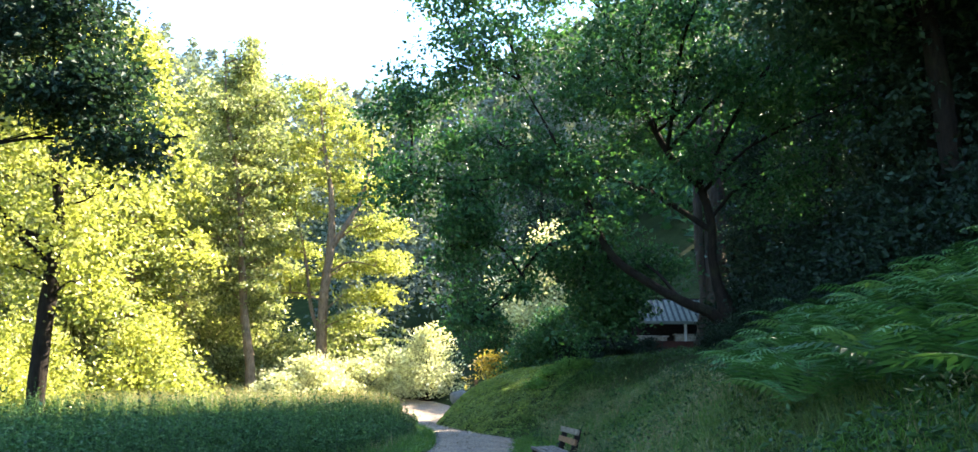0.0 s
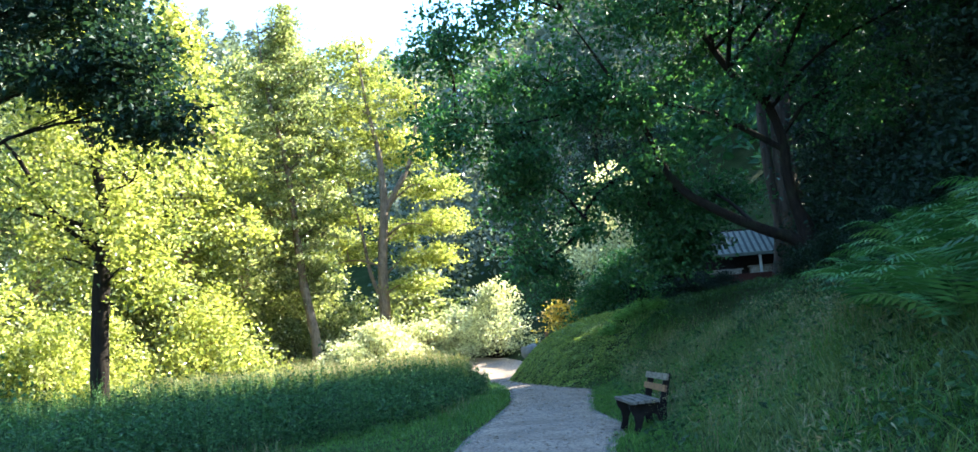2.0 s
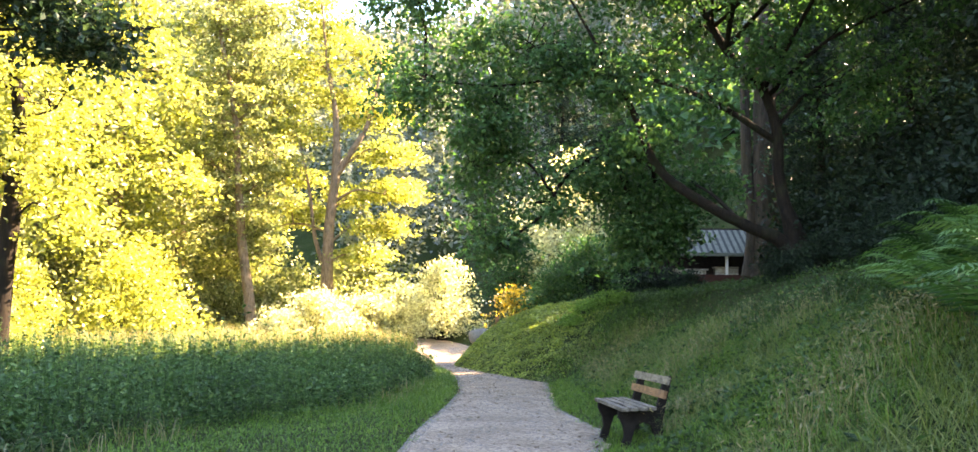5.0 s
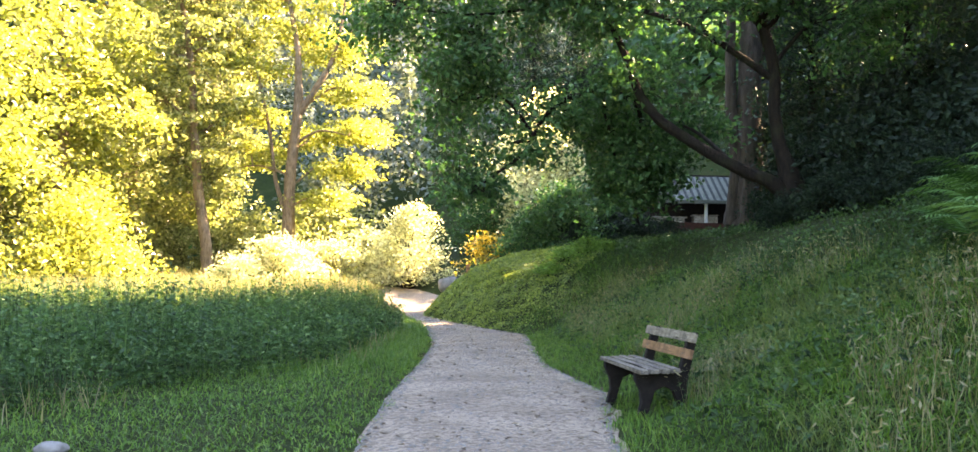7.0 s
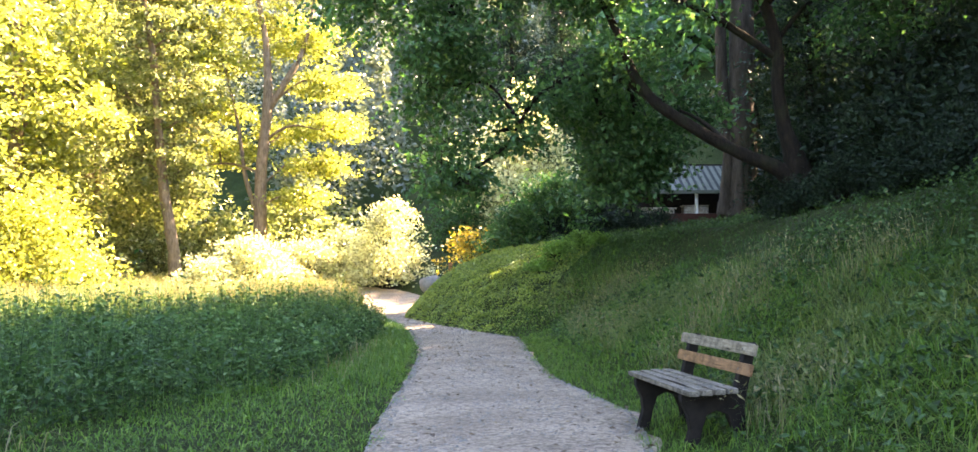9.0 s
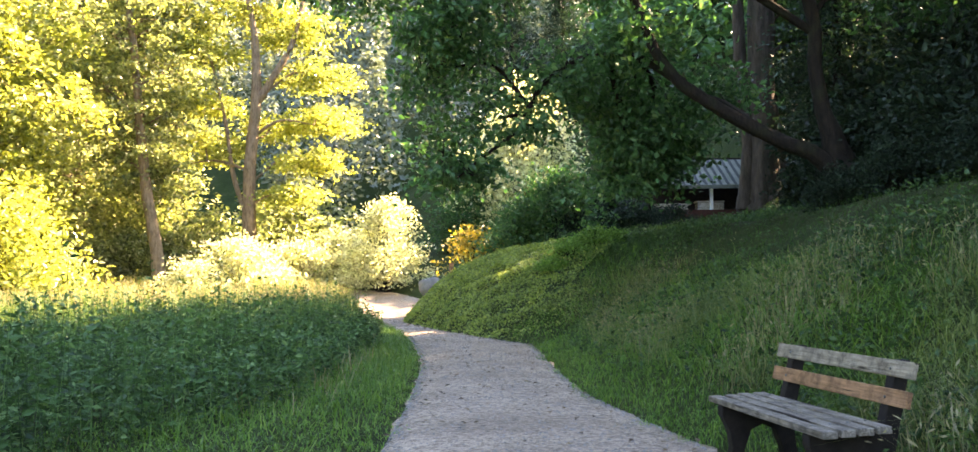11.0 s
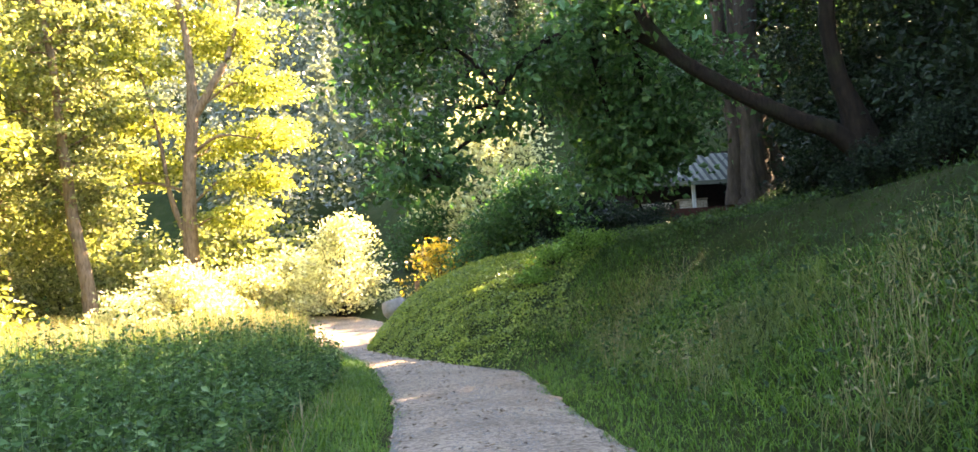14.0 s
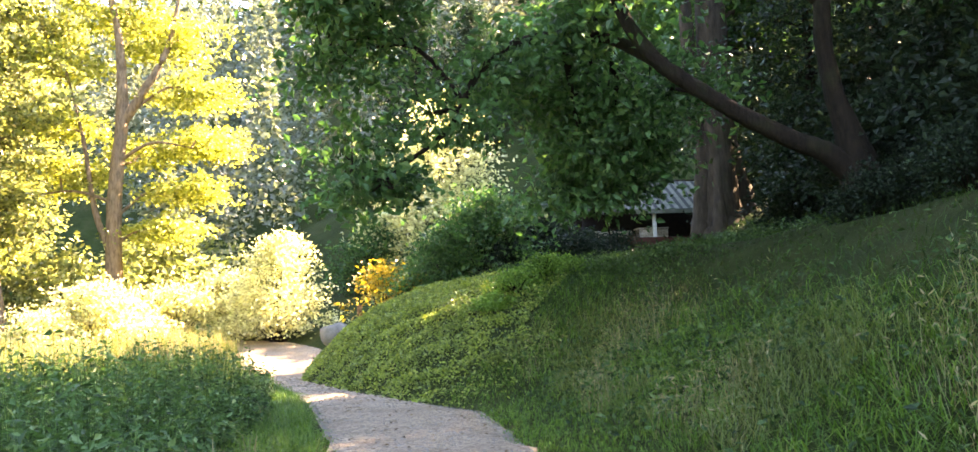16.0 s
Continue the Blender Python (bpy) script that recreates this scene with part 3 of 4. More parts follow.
def big_dark_tree():
    """The spreading tree on the bank with a low limb that leans out over the path."""
    x0, y0, z0 = 8.0, 34.0, 3.3
    lobes = [((x - x0, y - y0, z - z0), (rx, ry, rz), w) for x, y, z, rx, ry, rz, w in (
        (-3.0, 35, 9.3, 1.7, 2.2, 1.3, 1.05), (-3.5, 35, 12.0, 1.7, 2.2, 1.3, 1.1), (-1.15, 36, 6.8, 1.35, 1.8, 1.2, 0.85), (-0.6, 34.5, 13.8, 2.4, 2.4, 1.5, 1.4), (0.2, 35.5, 10.6, 2.2, 2.2, 1.3, 1.3),
        (-1.2, 36.5, 4.6, 1.1, 1.4, 0.9, 0.6), (4.0, 37.5, 6.2, 1.5, 1.6, 0.9, 1.8), (4.5, 37.5, 5.2, 1.5, 1.6, 0.8, 1.6), (3.9, 37.8, 4.5, 1.2, 1.4, 0.7, 1.0), (5.7, 38, 6.6, 1.7, 1.6, 0.8, 0.8), (4.3, 38.4, 4.3, 1.0, 1.2, 0.45, 0.35), (1.9, 36.2, 6.7, 1.1, 1.0, 0.5, 0.5), (3.4, 35.4, 7.3, 1.0, 1.0, 0.6, 0.6), (0.7, 36.2, 5.7, 0.9, 0.9, 0.6, 0.32), (-0.6, 36.3, 4.3, 0.7, 1.0, 0.5, 0.14), (-0.9, 35.6, 7.7, 1.4, 1.6, 0.9, 0.6), (-0.6, 35.4, 8.6, 1.4, 1.6, 0.8, 0.6),
        (3.2, 36, 10.0, 1.9, 2.2, 1.2, 1.1), (3.2, 34.5, 13.2, 2.6, 2.6, 1.6, 1.5), (6.4, 35, 15.2, 2.8, 2.6, 1.8, 1.5), (5.8, 36.5, 11.6, 1.9, 2.0, 1.2, 0.9), (9.4, 34.5, 13.0, 2.4, 2.4, 1.7, 1.3),
        # Last three here and the next row: lobes added overhead to shade the bank.
        (2.0, 35, 16.4, 2.6, 2.5, 1.6, 1.3), (-1.2, 35, 16.2, 2.0, 2.2, 1.3, 1.0), (10.4, 34, 9.0, 1.8, 2.0, 1.4, 0.9), (6.5, 31.6, 12.0, 2.2, 2.0, 1.0, 0.9), (9.0, 31.2, 12.0, 2.0, 2.0, 1.0, 0.8), (5.0, 30.6, 13.8, 2.2, 2.0, 1.1, 0.8),
        (8.6, 28.2, 11.4, 2.6, 2.4, 0.9, 0.6), (6.2, 27.0, 13.4, 2.6, 2.4, 1.0, 0.6), (4.2, 33.0, 11.8, 2.0, 2.0, 0.9, 0.6), (10.6, 31.0, 10.6, 2.2, 2.2, 1.0, 0.6),
        (3.9, 33.2, 7.4, 1.0, 0.7, 0.7, 0.16), (2.6, 33.6, 8.8, 1.2, 0.9, 0.8, 0.35), (5.4, 33.2, 8.8, 1.2, 0.9, 0.8, 0.2), (7.0, 33.0, 9.7, 1.1, 0.9, 0.8, 0.5), (1.2, 34.0, 9.6, 1.3, 0.9, 0.7, 0.5))]

    def rel(pts):
        return [(x - x0, y - y0, z - z0) for x, y, z in pts]
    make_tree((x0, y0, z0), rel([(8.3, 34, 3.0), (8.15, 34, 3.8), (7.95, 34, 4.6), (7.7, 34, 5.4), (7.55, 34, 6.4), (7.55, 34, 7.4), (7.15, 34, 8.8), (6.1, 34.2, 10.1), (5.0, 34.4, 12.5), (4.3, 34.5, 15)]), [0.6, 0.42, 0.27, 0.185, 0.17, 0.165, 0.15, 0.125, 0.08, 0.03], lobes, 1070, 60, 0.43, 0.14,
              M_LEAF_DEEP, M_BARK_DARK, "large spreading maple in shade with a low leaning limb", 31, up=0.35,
              extra=[(rel([(8.2, 34, 3.7), (7.5, 34, 4.3), (6.75, 34, 4.6), (5.75, 34, 5.1), (4.85, 34, 5.65), (4.25, 34, 6.1), (3.75, 34, 6.8), (3.4, 34.1, 7.8), (2.9, 34.4, 9.0), (1.9, 34.8, 11.0), (0.8, 35, 13)]), [0.28, 0.205, 0.175, 0.16, 0.15, 0.14, 0.125, 0.105, 0.08, 0.05, 0.02]),
                     (rel([(4.4, 34, 6.0), (3.7, 35.2, 6.85), (2.8, 36, 7.15), (1.9, 36, 6.9), (1.2, 36, 6.25), (0.7, 36, 5.3), (-0.3, 36, 4.5), (-0.9, 36, 4.0)]), [0.13, 0.11, 0.095, 0.085, 0.07, 0.06, 0.04, 0.015]),
                     (rel([(7.55, 34, 7.2), (5.8, 34.2, 8.4), (4.0, 34.5, 9.2), (1.8, 35, 9.5), (-0.8, 35.2, 9.2), (-3.2, 35.3, 9.4)]), [0.11, 0.09, 0.07, 0.055, 0.035, 0.015])])


def dark_woods():
    """The shaded wood on the bank and up the hillside."""
    r = np.random.default_rng(5)
    # straight trunk beside the shelter
    make_tree(at_ground(10.35, 46.0, -0.15), [(0, 0, 0), (-0.05, 0, 0.8), (-0.05, 0, 4), (0.1, 0, 9), (0.2, 0, 11.5), (0.4, 0, 14.5)], [1.0, 0.68, 0.52, 0.46, 0.3, 0.06], [((c[0] + 2.4, c[1] + 2.4, c[2]), rr, w) for c, rr, w in oval_lobes(13.5, 6.5, 2.2, 9, r)], 200, 46, 0.55, 0.22,
              M_LEAF_DEEP, M_BARK_GREY, "tall straight lime with a fluted trunk beside the shelter", 41,
              extra=[([(0.8, 0.2, 0), (0.85, 0.2, 1.0), (0.6, 0.2, 2.2), (0.3, 0.1, 4.2)], [0.5, 0.38, 0.3, 0.2]), ([(-0.75, -0.1, 0), (-0.7, -0.1, 0.9), (-0.6, -0.1, 2.4), (-0.75, 0, 4.5), (-0.8, 0, 8), (-0.6, 0, 11)], [0.36, 0.26, 0.22, 0.24, 0.2, 0.12]),
                     ([(-0.3, -0.6, 0), (-0.28, -0.5, 1.1), (-0.2, -0.35, 2.6), (-0.1, -0.2, 4)], [0.3, 0.2, 0.15, 0.08])])
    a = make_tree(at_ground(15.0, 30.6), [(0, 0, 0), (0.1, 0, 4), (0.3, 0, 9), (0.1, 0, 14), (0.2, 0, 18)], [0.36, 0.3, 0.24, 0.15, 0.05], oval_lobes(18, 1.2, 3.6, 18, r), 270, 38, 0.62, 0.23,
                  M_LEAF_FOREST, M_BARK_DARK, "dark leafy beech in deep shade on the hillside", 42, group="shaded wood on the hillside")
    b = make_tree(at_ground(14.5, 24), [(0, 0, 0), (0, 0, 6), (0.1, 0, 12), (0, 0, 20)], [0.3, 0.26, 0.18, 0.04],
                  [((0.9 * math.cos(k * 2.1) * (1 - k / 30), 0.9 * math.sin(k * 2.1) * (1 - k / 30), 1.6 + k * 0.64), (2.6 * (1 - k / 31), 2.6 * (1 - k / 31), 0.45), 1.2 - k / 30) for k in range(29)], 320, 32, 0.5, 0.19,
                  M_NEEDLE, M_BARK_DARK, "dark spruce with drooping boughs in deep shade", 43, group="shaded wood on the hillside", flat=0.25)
    # Some, out of view and by the shelter, are added to block the sun.
    spots = [(15.5, 33, 1.05, 2.0, a), (11.6, 25.5, 0.8, 3.0, b), (11.2, 41.5, 0.5, 0.7, a), (14.5, 43.5, 0.55, 1.3, b), (18.5, 45, 1.0, 2.3, a), (22, 47, 1.0, 4.1, b), (15.5, 54.5, 0.5, 3.1, a), (12.0, 48.9, 0.46, 2.7, a), (13.4, 51.0, 0.5, 0.9, a), (14.6, 48.5, 0.6, 5.9, a), (19, 57, 0.55, 4.6, a), (6.5, 74, 0.55, 1.2, a), (15.5, 74, 0.55, 2.2, a), (3.0, 74, 0.65, 5.0, a), (29, 50, 0.9, 0.8, a), (13.6, 33.5, 0.5, 4.4, a), (16, 26, 0.9, 0.3, a), (20, 30, 1.1, 3.3, a), (17, 28, 1.1, 4.0, a), (13.5, 39, 0.55, 5.0, a), (17, 38, 1.0, 0.5, b), (18.5, 22, 1.1, 1.5, a), (15.5, 18.5, 1.0, 2.5, b), (14, 14, 0.9, 3.5, a),
             (18, 12, 1.1, 4.5, b), (20, 34, 1.15, 5.2, b), (22, 27, 1.2, 1.8, b), (25, 33, 1.2, 3.8, a)]
    for x, y, s, t, ob in spots:
        copy_thing(ob, Matrix.Translation(at_ground(x, y)) @ Matrix.Rotation(t, 4, "Z") @ Matrix.Diagonal((s, s, s, 1)))
    # added crowns, partly out of view, that lean over the bank to darken it
    o = make_tree(at_ground(12.6, 26.5), [(0, 0, 0), (-0.1, 0, 3), (-0.5, 0, 7), (-1.2, 0, 11), (-1.8, 0, 15)], [0.34, 0.3, 0.25, 0.17, 0.05],
                  [((x, y, z), (rx, ry, rz), w) for x, y, z, rx, ry, rz, w in ((-3.2, 0.5, 8.0, 2.2, 2.4, 0.9, 1.0), (-2.6, -1.8, 9.6, 2.2, 2.2, 1.0, 1.0), (-4.4, -0.4, 10.2, 2.2, 2.2, 1.0, 1.0), (-1.0, 1.4, 10.5, 2.4, 2.4, 1.1, 1.0), (-2.6, 0.6, 12.6, 2.6, 2.6, 1.2, 1.1), (-0.6, -1.2, 13.4, 2.4, 2.4, 1.3, 1.0), (-1.8, 0, 15.4, 2.0, 2.0, 1.2, 0.8), (0.8, 0.6, 8.4, 2.2, 2.2, 1.2, 0.8))],
                  260, 60, 0.55, 0.18, M_LEAF_BEECH, M_BARK_DARK, "added beech crown leaning out to shade the fern bank", 45, group="shaded wood on the hillside")
    for x, y, s, t in ((12.8, 20.5, 1.0, 0.25), (11.4, 24.0, 0.95, 0.1), (12.6, 17.2, 1.1, 0.2)):
        copy_thing(o, Matrix.Translation(at_ground(x, y)) @ Matrix.Rotation(t, 4, "Z") @ Matrix.Diagonal((s, s, s, 1)))
    # dark undergrowth along the wood's edge and the hedge on the mound
    h = shrub(at_ground(3.0, 47.2), 2.1, 2.7, 150, 38, 0.28, 0.12, M_LEAF_DEEP, "dense dark-green hedge bush on the mound's crest", 51, "hedge on the mound")
    for x, y, s, t in ((1.6, 47.4, 0.75, 1), (0.8, 48.6, 0.6, 4), (1.2, 51.8, 0.6, 5), (2.2, 51, 0.9, 2.2), (4.6, 50, 1.0, 0.3), (1.4, 55.6, 0.6, 1.2), (0.0, 63, 1.1, 3.2)):
        copy_thing(h, Matrix.Translation(at_ground(x, y)) @ Matrix.Rotation(t, 4, "Z") @ Matrix.Diagonal((s, s, s, 1)))
    e = shrub(at_ground(4.9, 47.4), 1.3, 1.7, 110, 38, 0.2, 0.10, M_LEAF_UNDER, "low bush along the mound's crest, leaves darkened for shade", 53, "hedge on the mound")
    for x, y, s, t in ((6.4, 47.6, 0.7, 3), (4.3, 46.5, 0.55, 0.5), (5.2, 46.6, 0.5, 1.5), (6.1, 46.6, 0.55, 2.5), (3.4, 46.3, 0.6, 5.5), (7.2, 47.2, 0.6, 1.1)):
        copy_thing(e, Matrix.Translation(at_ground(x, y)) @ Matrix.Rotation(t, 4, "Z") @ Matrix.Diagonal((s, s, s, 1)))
    u = shrub(at_ground(10.2, 31.5), 1.9, 2.6, 120, 38, 0.36, 0.14, M_LEAF_UNDER, "undergrowth at the edge of the wood, darkened for shade", 52, "undergrowth at the wood's edge")
    # The small copies in the second row darken the upper bank like shade.
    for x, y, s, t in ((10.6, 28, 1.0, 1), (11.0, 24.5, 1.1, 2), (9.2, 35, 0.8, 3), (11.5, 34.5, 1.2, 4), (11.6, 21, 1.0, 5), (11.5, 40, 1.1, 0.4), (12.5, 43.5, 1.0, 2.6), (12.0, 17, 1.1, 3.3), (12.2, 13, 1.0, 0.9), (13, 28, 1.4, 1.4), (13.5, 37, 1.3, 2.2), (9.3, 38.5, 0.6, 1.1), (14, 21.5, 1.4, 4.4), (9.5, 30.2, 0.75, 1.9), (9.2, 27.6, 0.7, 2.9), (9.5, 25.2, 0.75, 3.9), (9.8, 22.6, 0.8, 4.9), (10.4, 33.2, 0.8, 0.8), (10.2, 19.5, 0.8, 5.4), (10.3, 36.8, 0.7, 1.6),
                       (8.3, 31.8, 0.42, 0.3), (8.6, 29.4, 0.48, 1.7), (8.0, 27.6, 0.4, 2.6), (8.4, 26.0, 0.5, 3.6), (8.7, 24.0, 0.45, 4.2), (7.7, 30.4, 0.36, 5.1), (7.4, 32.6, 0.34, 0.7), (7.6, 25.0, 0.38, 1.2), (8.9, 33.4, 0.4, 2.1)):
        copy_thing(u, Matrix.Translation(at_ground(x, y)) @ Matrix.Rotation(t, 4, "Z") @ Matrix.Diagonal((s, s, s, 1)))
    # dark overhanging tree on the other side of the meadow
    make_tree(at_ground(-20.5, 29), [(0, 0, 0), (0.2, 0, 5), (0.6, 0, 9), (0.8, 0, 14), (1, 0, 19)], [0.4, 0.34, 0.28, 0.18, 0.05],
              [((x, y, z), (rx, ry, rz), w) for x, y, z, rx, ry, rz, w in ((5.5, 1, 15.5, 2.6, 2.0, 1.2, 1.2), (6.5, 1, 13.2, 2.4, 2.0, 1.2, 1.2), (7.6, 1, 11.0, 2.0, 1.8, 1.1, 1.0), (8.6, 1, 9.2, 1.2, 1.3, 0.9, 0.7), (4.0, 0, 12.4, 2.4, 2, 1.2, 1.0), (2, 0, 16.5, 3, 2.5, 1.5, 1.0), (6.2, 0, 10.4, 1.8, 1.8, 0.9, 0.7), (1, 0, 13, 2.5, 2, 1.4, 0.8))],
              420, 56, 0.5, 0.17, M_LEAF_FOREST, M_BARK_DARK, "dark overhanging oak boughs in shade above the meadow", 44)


def far_woods():
    """Forest on the far hillside, one sheet of many trees; those at the valley's mouth have finer leaves."""
    rng = np.random.default_rng(9)
    spots, outs, sizes = [], [], []
    n = 900
    xs = rng.uniform(-150, 50, n)
    ys = 72 + 188 * rng.random(n) ** 0.85
    for x, y in zip(xs, ys):
        h, r = rng.uniform(11, 19) * (0.5 + 0.5 * float(soft(72, 95, y))), rng.uniform(2.2, 3.6)
        fine = -45 < x < 15 and y < 150
        k = 420 if fine else 90
        t = rng.random(k) ** 0.7
        a = rng.random(k) * 2 * np.pi
        rad = r * (1 - t) ** 0.7 * (0.6 + 0.4 * rng.random(k))
        spots.append(np.stack([x + rad * np.cos(a), y + rad * np.sin(a), float(land(x, y)) + h * (0.12 + 0.88 * t)], 1))
        outs.append(np.stack([np.cos(a), np.sin(a), -0.4 + 0 * a], 1))
        sizes.append(np.full((k, 1), 0.42 if fine else 1.0))
    ob = part("far_forest", mesh_from("far_forest", *leaves(np.concatenate(spots), np.concatenate(sizes), rng, 0.7, np.concatenate(outs))), M_HILL_HAZE)
    tagged(ob, "mixed forest covering the far hillside, haze in its leaf colour", "forest", kind="stuff")


def middle_woods():
    """Leafy wood on the slope beyond the shelter, one sheet."""
    rng = np.random.default_rng(10)
    spots, outs = [], []
    for x, y in zip(rng.uniform(2, 62, 150), rng.uniform(64, 104, 150)):
        if x < 13 and y < 77:
            continue
        h, r, k = rng.uniform(4, 6.5), rng.uniform(2.2, 3.4), 150
        t, a = rng.random(k), rng.random(k) * 2 * np.pi
        rad = r * np.sqrt(np.maximum(0.05, 1 - (2 * t - 0.9) ** 2 * 0.8)) * (0.55 + 0.45 * rng.random(k))
        spots.append(np.stack([x + rad * np.cos(a), y + rad * np.sin(a), float(land(x, y)) + 0.3 + h * t], 1))
        outs.append(np.stack([np.cos(a), np.sin(a), -0.3 + 0 * a], 1))
    ob = part("hillside_wood", mesh_from("hillside_wood", *leaves(np.concatenate(spots), 0.62, rng, 0.7, np.concatenate(outs))), M_LEAF_DEEP)
    tagged(ob, "leafy green wood on the slope beyond the shelter", "forest", kind="stuff")


sunlit_trees()
middle_woods()
sunlit_shrubs()
big_dark_tree()
dark_woods()
far_woods()


# ---- herbs and grass ----
def blades(name, places, height, width, mat, rng, label, lean=0.35, kind="stuff"):
    """Single bent grass blades, two faces each, joined into one sheet."""
    n = len(places)
    h = height * (0.55 + 0.75 * rng.random((n, 1)))
    a = rng.random((n, 1)) * 2 * np.pi
    d = np.concatenate([np.cos(a), np.sin(a), 0 * a], 1)
    s = np.concatenate([-np.sin(a), np.cos(a), 0 * a], 1)
    w = width * (0.7 + 0.6 * rng.random((n, 1)))
    bend = lean * (0.3 + 1.2 * rng.random((n, 1)))
    up = np.array([0, 0, 1.0])
    m = places + up * h * 0.55 + d * h * bend * 0.3
    t = places + up * h * (1 - 0.42 * np.minimum(bend, 1.7)) + d * h * bend
    v = np.stack([places - s * w, places + s * w, m + s * w * 0.8, m - s * w * 0.8, t], 1).reshape(-1, 3)
    i = np.arange(n)[:, None] * 5
    ob = part(name, mesh_from(name, v, [i + np.array([[0, 1, 2, 3]]), i + np.array([[3, 2, 4]])]), mat)
    return tagged(ob, label, "grass", kind=kind)


def scattered(n, x0, x1, y0, y1, rng, keep):
    x, y = rng.uniform(x0, x1, n), rng.uniform(y0, y1, n)
    k = keep(x, y)
    x, y = x[k], y[k]
    return np.stack([x, y, land(x, y) - 0.01], 1)


def patchy(x, y, scale, cut):
    v = np.sin(x * scale + 1.3) * np.sin(y * scale * 0.8 + 0.4) + 0.6 * np.sin(x * scale * 2.3 - y * scale * 1.7) + 0.4 * np.sin(y * scale * 3.1 + x)
    return v > cut


def weed_edge(y):
    """Where the tall weeds begin, left of the path."""
    return np.interp(y, [0, 14, 18, 20, 22, 23.5, 28, 31, 36, 42, 50], [-6.5, -6.2, -4.7, -3.9, -3.1, -2.75, -2.7, -2.6, -2.75, -3.4, -5])


def build_weeds():
    """Nettles and other waist-high herbs of the meadow."""
    rng = np.random.default_rng(61)
    p = scattered(34000, -22, -2, 5, 46, rng, lambda x, y: (x < weed_edge(y)) & (rng.random(len(x)) < np.where(x > weed_edge(y) - 5, 1.0, 0.35) * (1 - 0.75 * soft(37, 42, y + 0.25 * (-4 - x)))))
    n = len(p)
    h = (0.5 + 0.45 * rng.random(n) + 0.42 * (rng.random(n) > 0.88)) * (0.85 + 0.3 * (patchy(p[:, 0], p[:, 1], 1.6, 0.1))) * (1 + 0.2 * np.sin(p[:, 0] * 0.9) * np.sin(p[:, 1] * 0.7) + 0.1 * np.sin(p[:, 0] * 2.7 + p[:, 1] * 1.9))
    h *= 0.55 + 0.45 * np.clip((weed_edge(p[:, 1]) - p[:, 0]) / 1.2, 0, 1)
    lean = rng.normal(size=(n, 2)) * 0.10
    spots, outs = [], []
    for k, u in enumerate(np.linspace(0.2, 1.0, 10)):
        a0 = rng.random(n) * 6.28
        for side in (0, np.pi):
            c = p + np.stack([lean[:, 0] * h * u * u, lean[:, 1] * h * u * u, h * u], 1)
            o = np.stack([np.cos(a0 + side), np.sin(a0 + side), 0.05 - 0.25 * rng.random(n)], 1)
            spots.append(c), outs.append(o * 2.6)
    size = np.tile(0.027 + 0.028 * rng.random(n) ** 1.5, 20)[:, None]
    v, f = leaves(np.concatenate(spots), size, rng, 1.05, np.concatenate(outs), 1.9, 0.14)
    tagged(part("meadow_weeds", mesh_from("meadow_weeds", v, f), M_NETTLE), "waist-high nettles and herbs filling the meadow", "weeds", kind="stuff")
    top = p + np.stack([lean[:, 0] * h, lean[:, 1] * h, h], 1)
    s = np.array([0.0035, 0.002, 0])
    sv = np.stack([p - s, p + s, top + s * 0.4, top - s * 0.4], 1).reshape(-1, 3)
    tagged(part("weed_stalks", mesh_from("weed_stalks", sv, np.arange(4 * n).reshape(-1, 4)), M_NETTLE), "thin green upright stalks of the meadow weeds", "weeds", kind="stuff")
    far = scattered(24000, -26, -3, 30, 52, rng, lambda x, y: (x < weed_edge(y) - 0.6) & (rng.random(len(x)) < soft(30, 40, y)))
    spikes = scattered(500, -20, -2.5, 14, 42, rng, lambda x, y: x < weed_edge(y) - 0.3)
    blades("weed_spikes", spikes, 1.1, 0.008, M_NETTLE, rng, "upright flowering spikes above the nettles", 0.12)
    base = scattered(5000, -9, -2.4, 13, 34, rng, lambda x, y: (np.abs(x - weed_edge(y) - 0.15) < 0.45) & patchy(x, y, 0.8, 0.0))
    blades("weed_edge_straw", base, 0.4, 0.005, M_STRAW, rng, "dry straw-coloured grass at the foot of the nettles", 0.8)
    pale = scattered(30000, -24, -4.5, 40, 52, rng, lambda x, y: x < np.minimum(weed_edge(y) - 0.5, path_left(y) - 0.2))
    blades("meadow_straw", pale, 1.2, 0.011, M_STRAW, rng, "pale sunlit flowering grass at the meadow's end", 0.4)
    blades("meadow_grass", far, 1.15, 0.010, M_GRASS_DRY, rng, "tall sunlit meadow grass behind the nettles", 0.25)


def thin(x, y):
    """Share of the bank's plants kept; bared dark soil stands in for the crown's shade."""
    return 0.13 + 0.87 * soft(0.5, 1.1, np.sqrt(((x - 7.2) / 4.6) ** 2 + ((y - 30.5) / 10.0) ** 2))


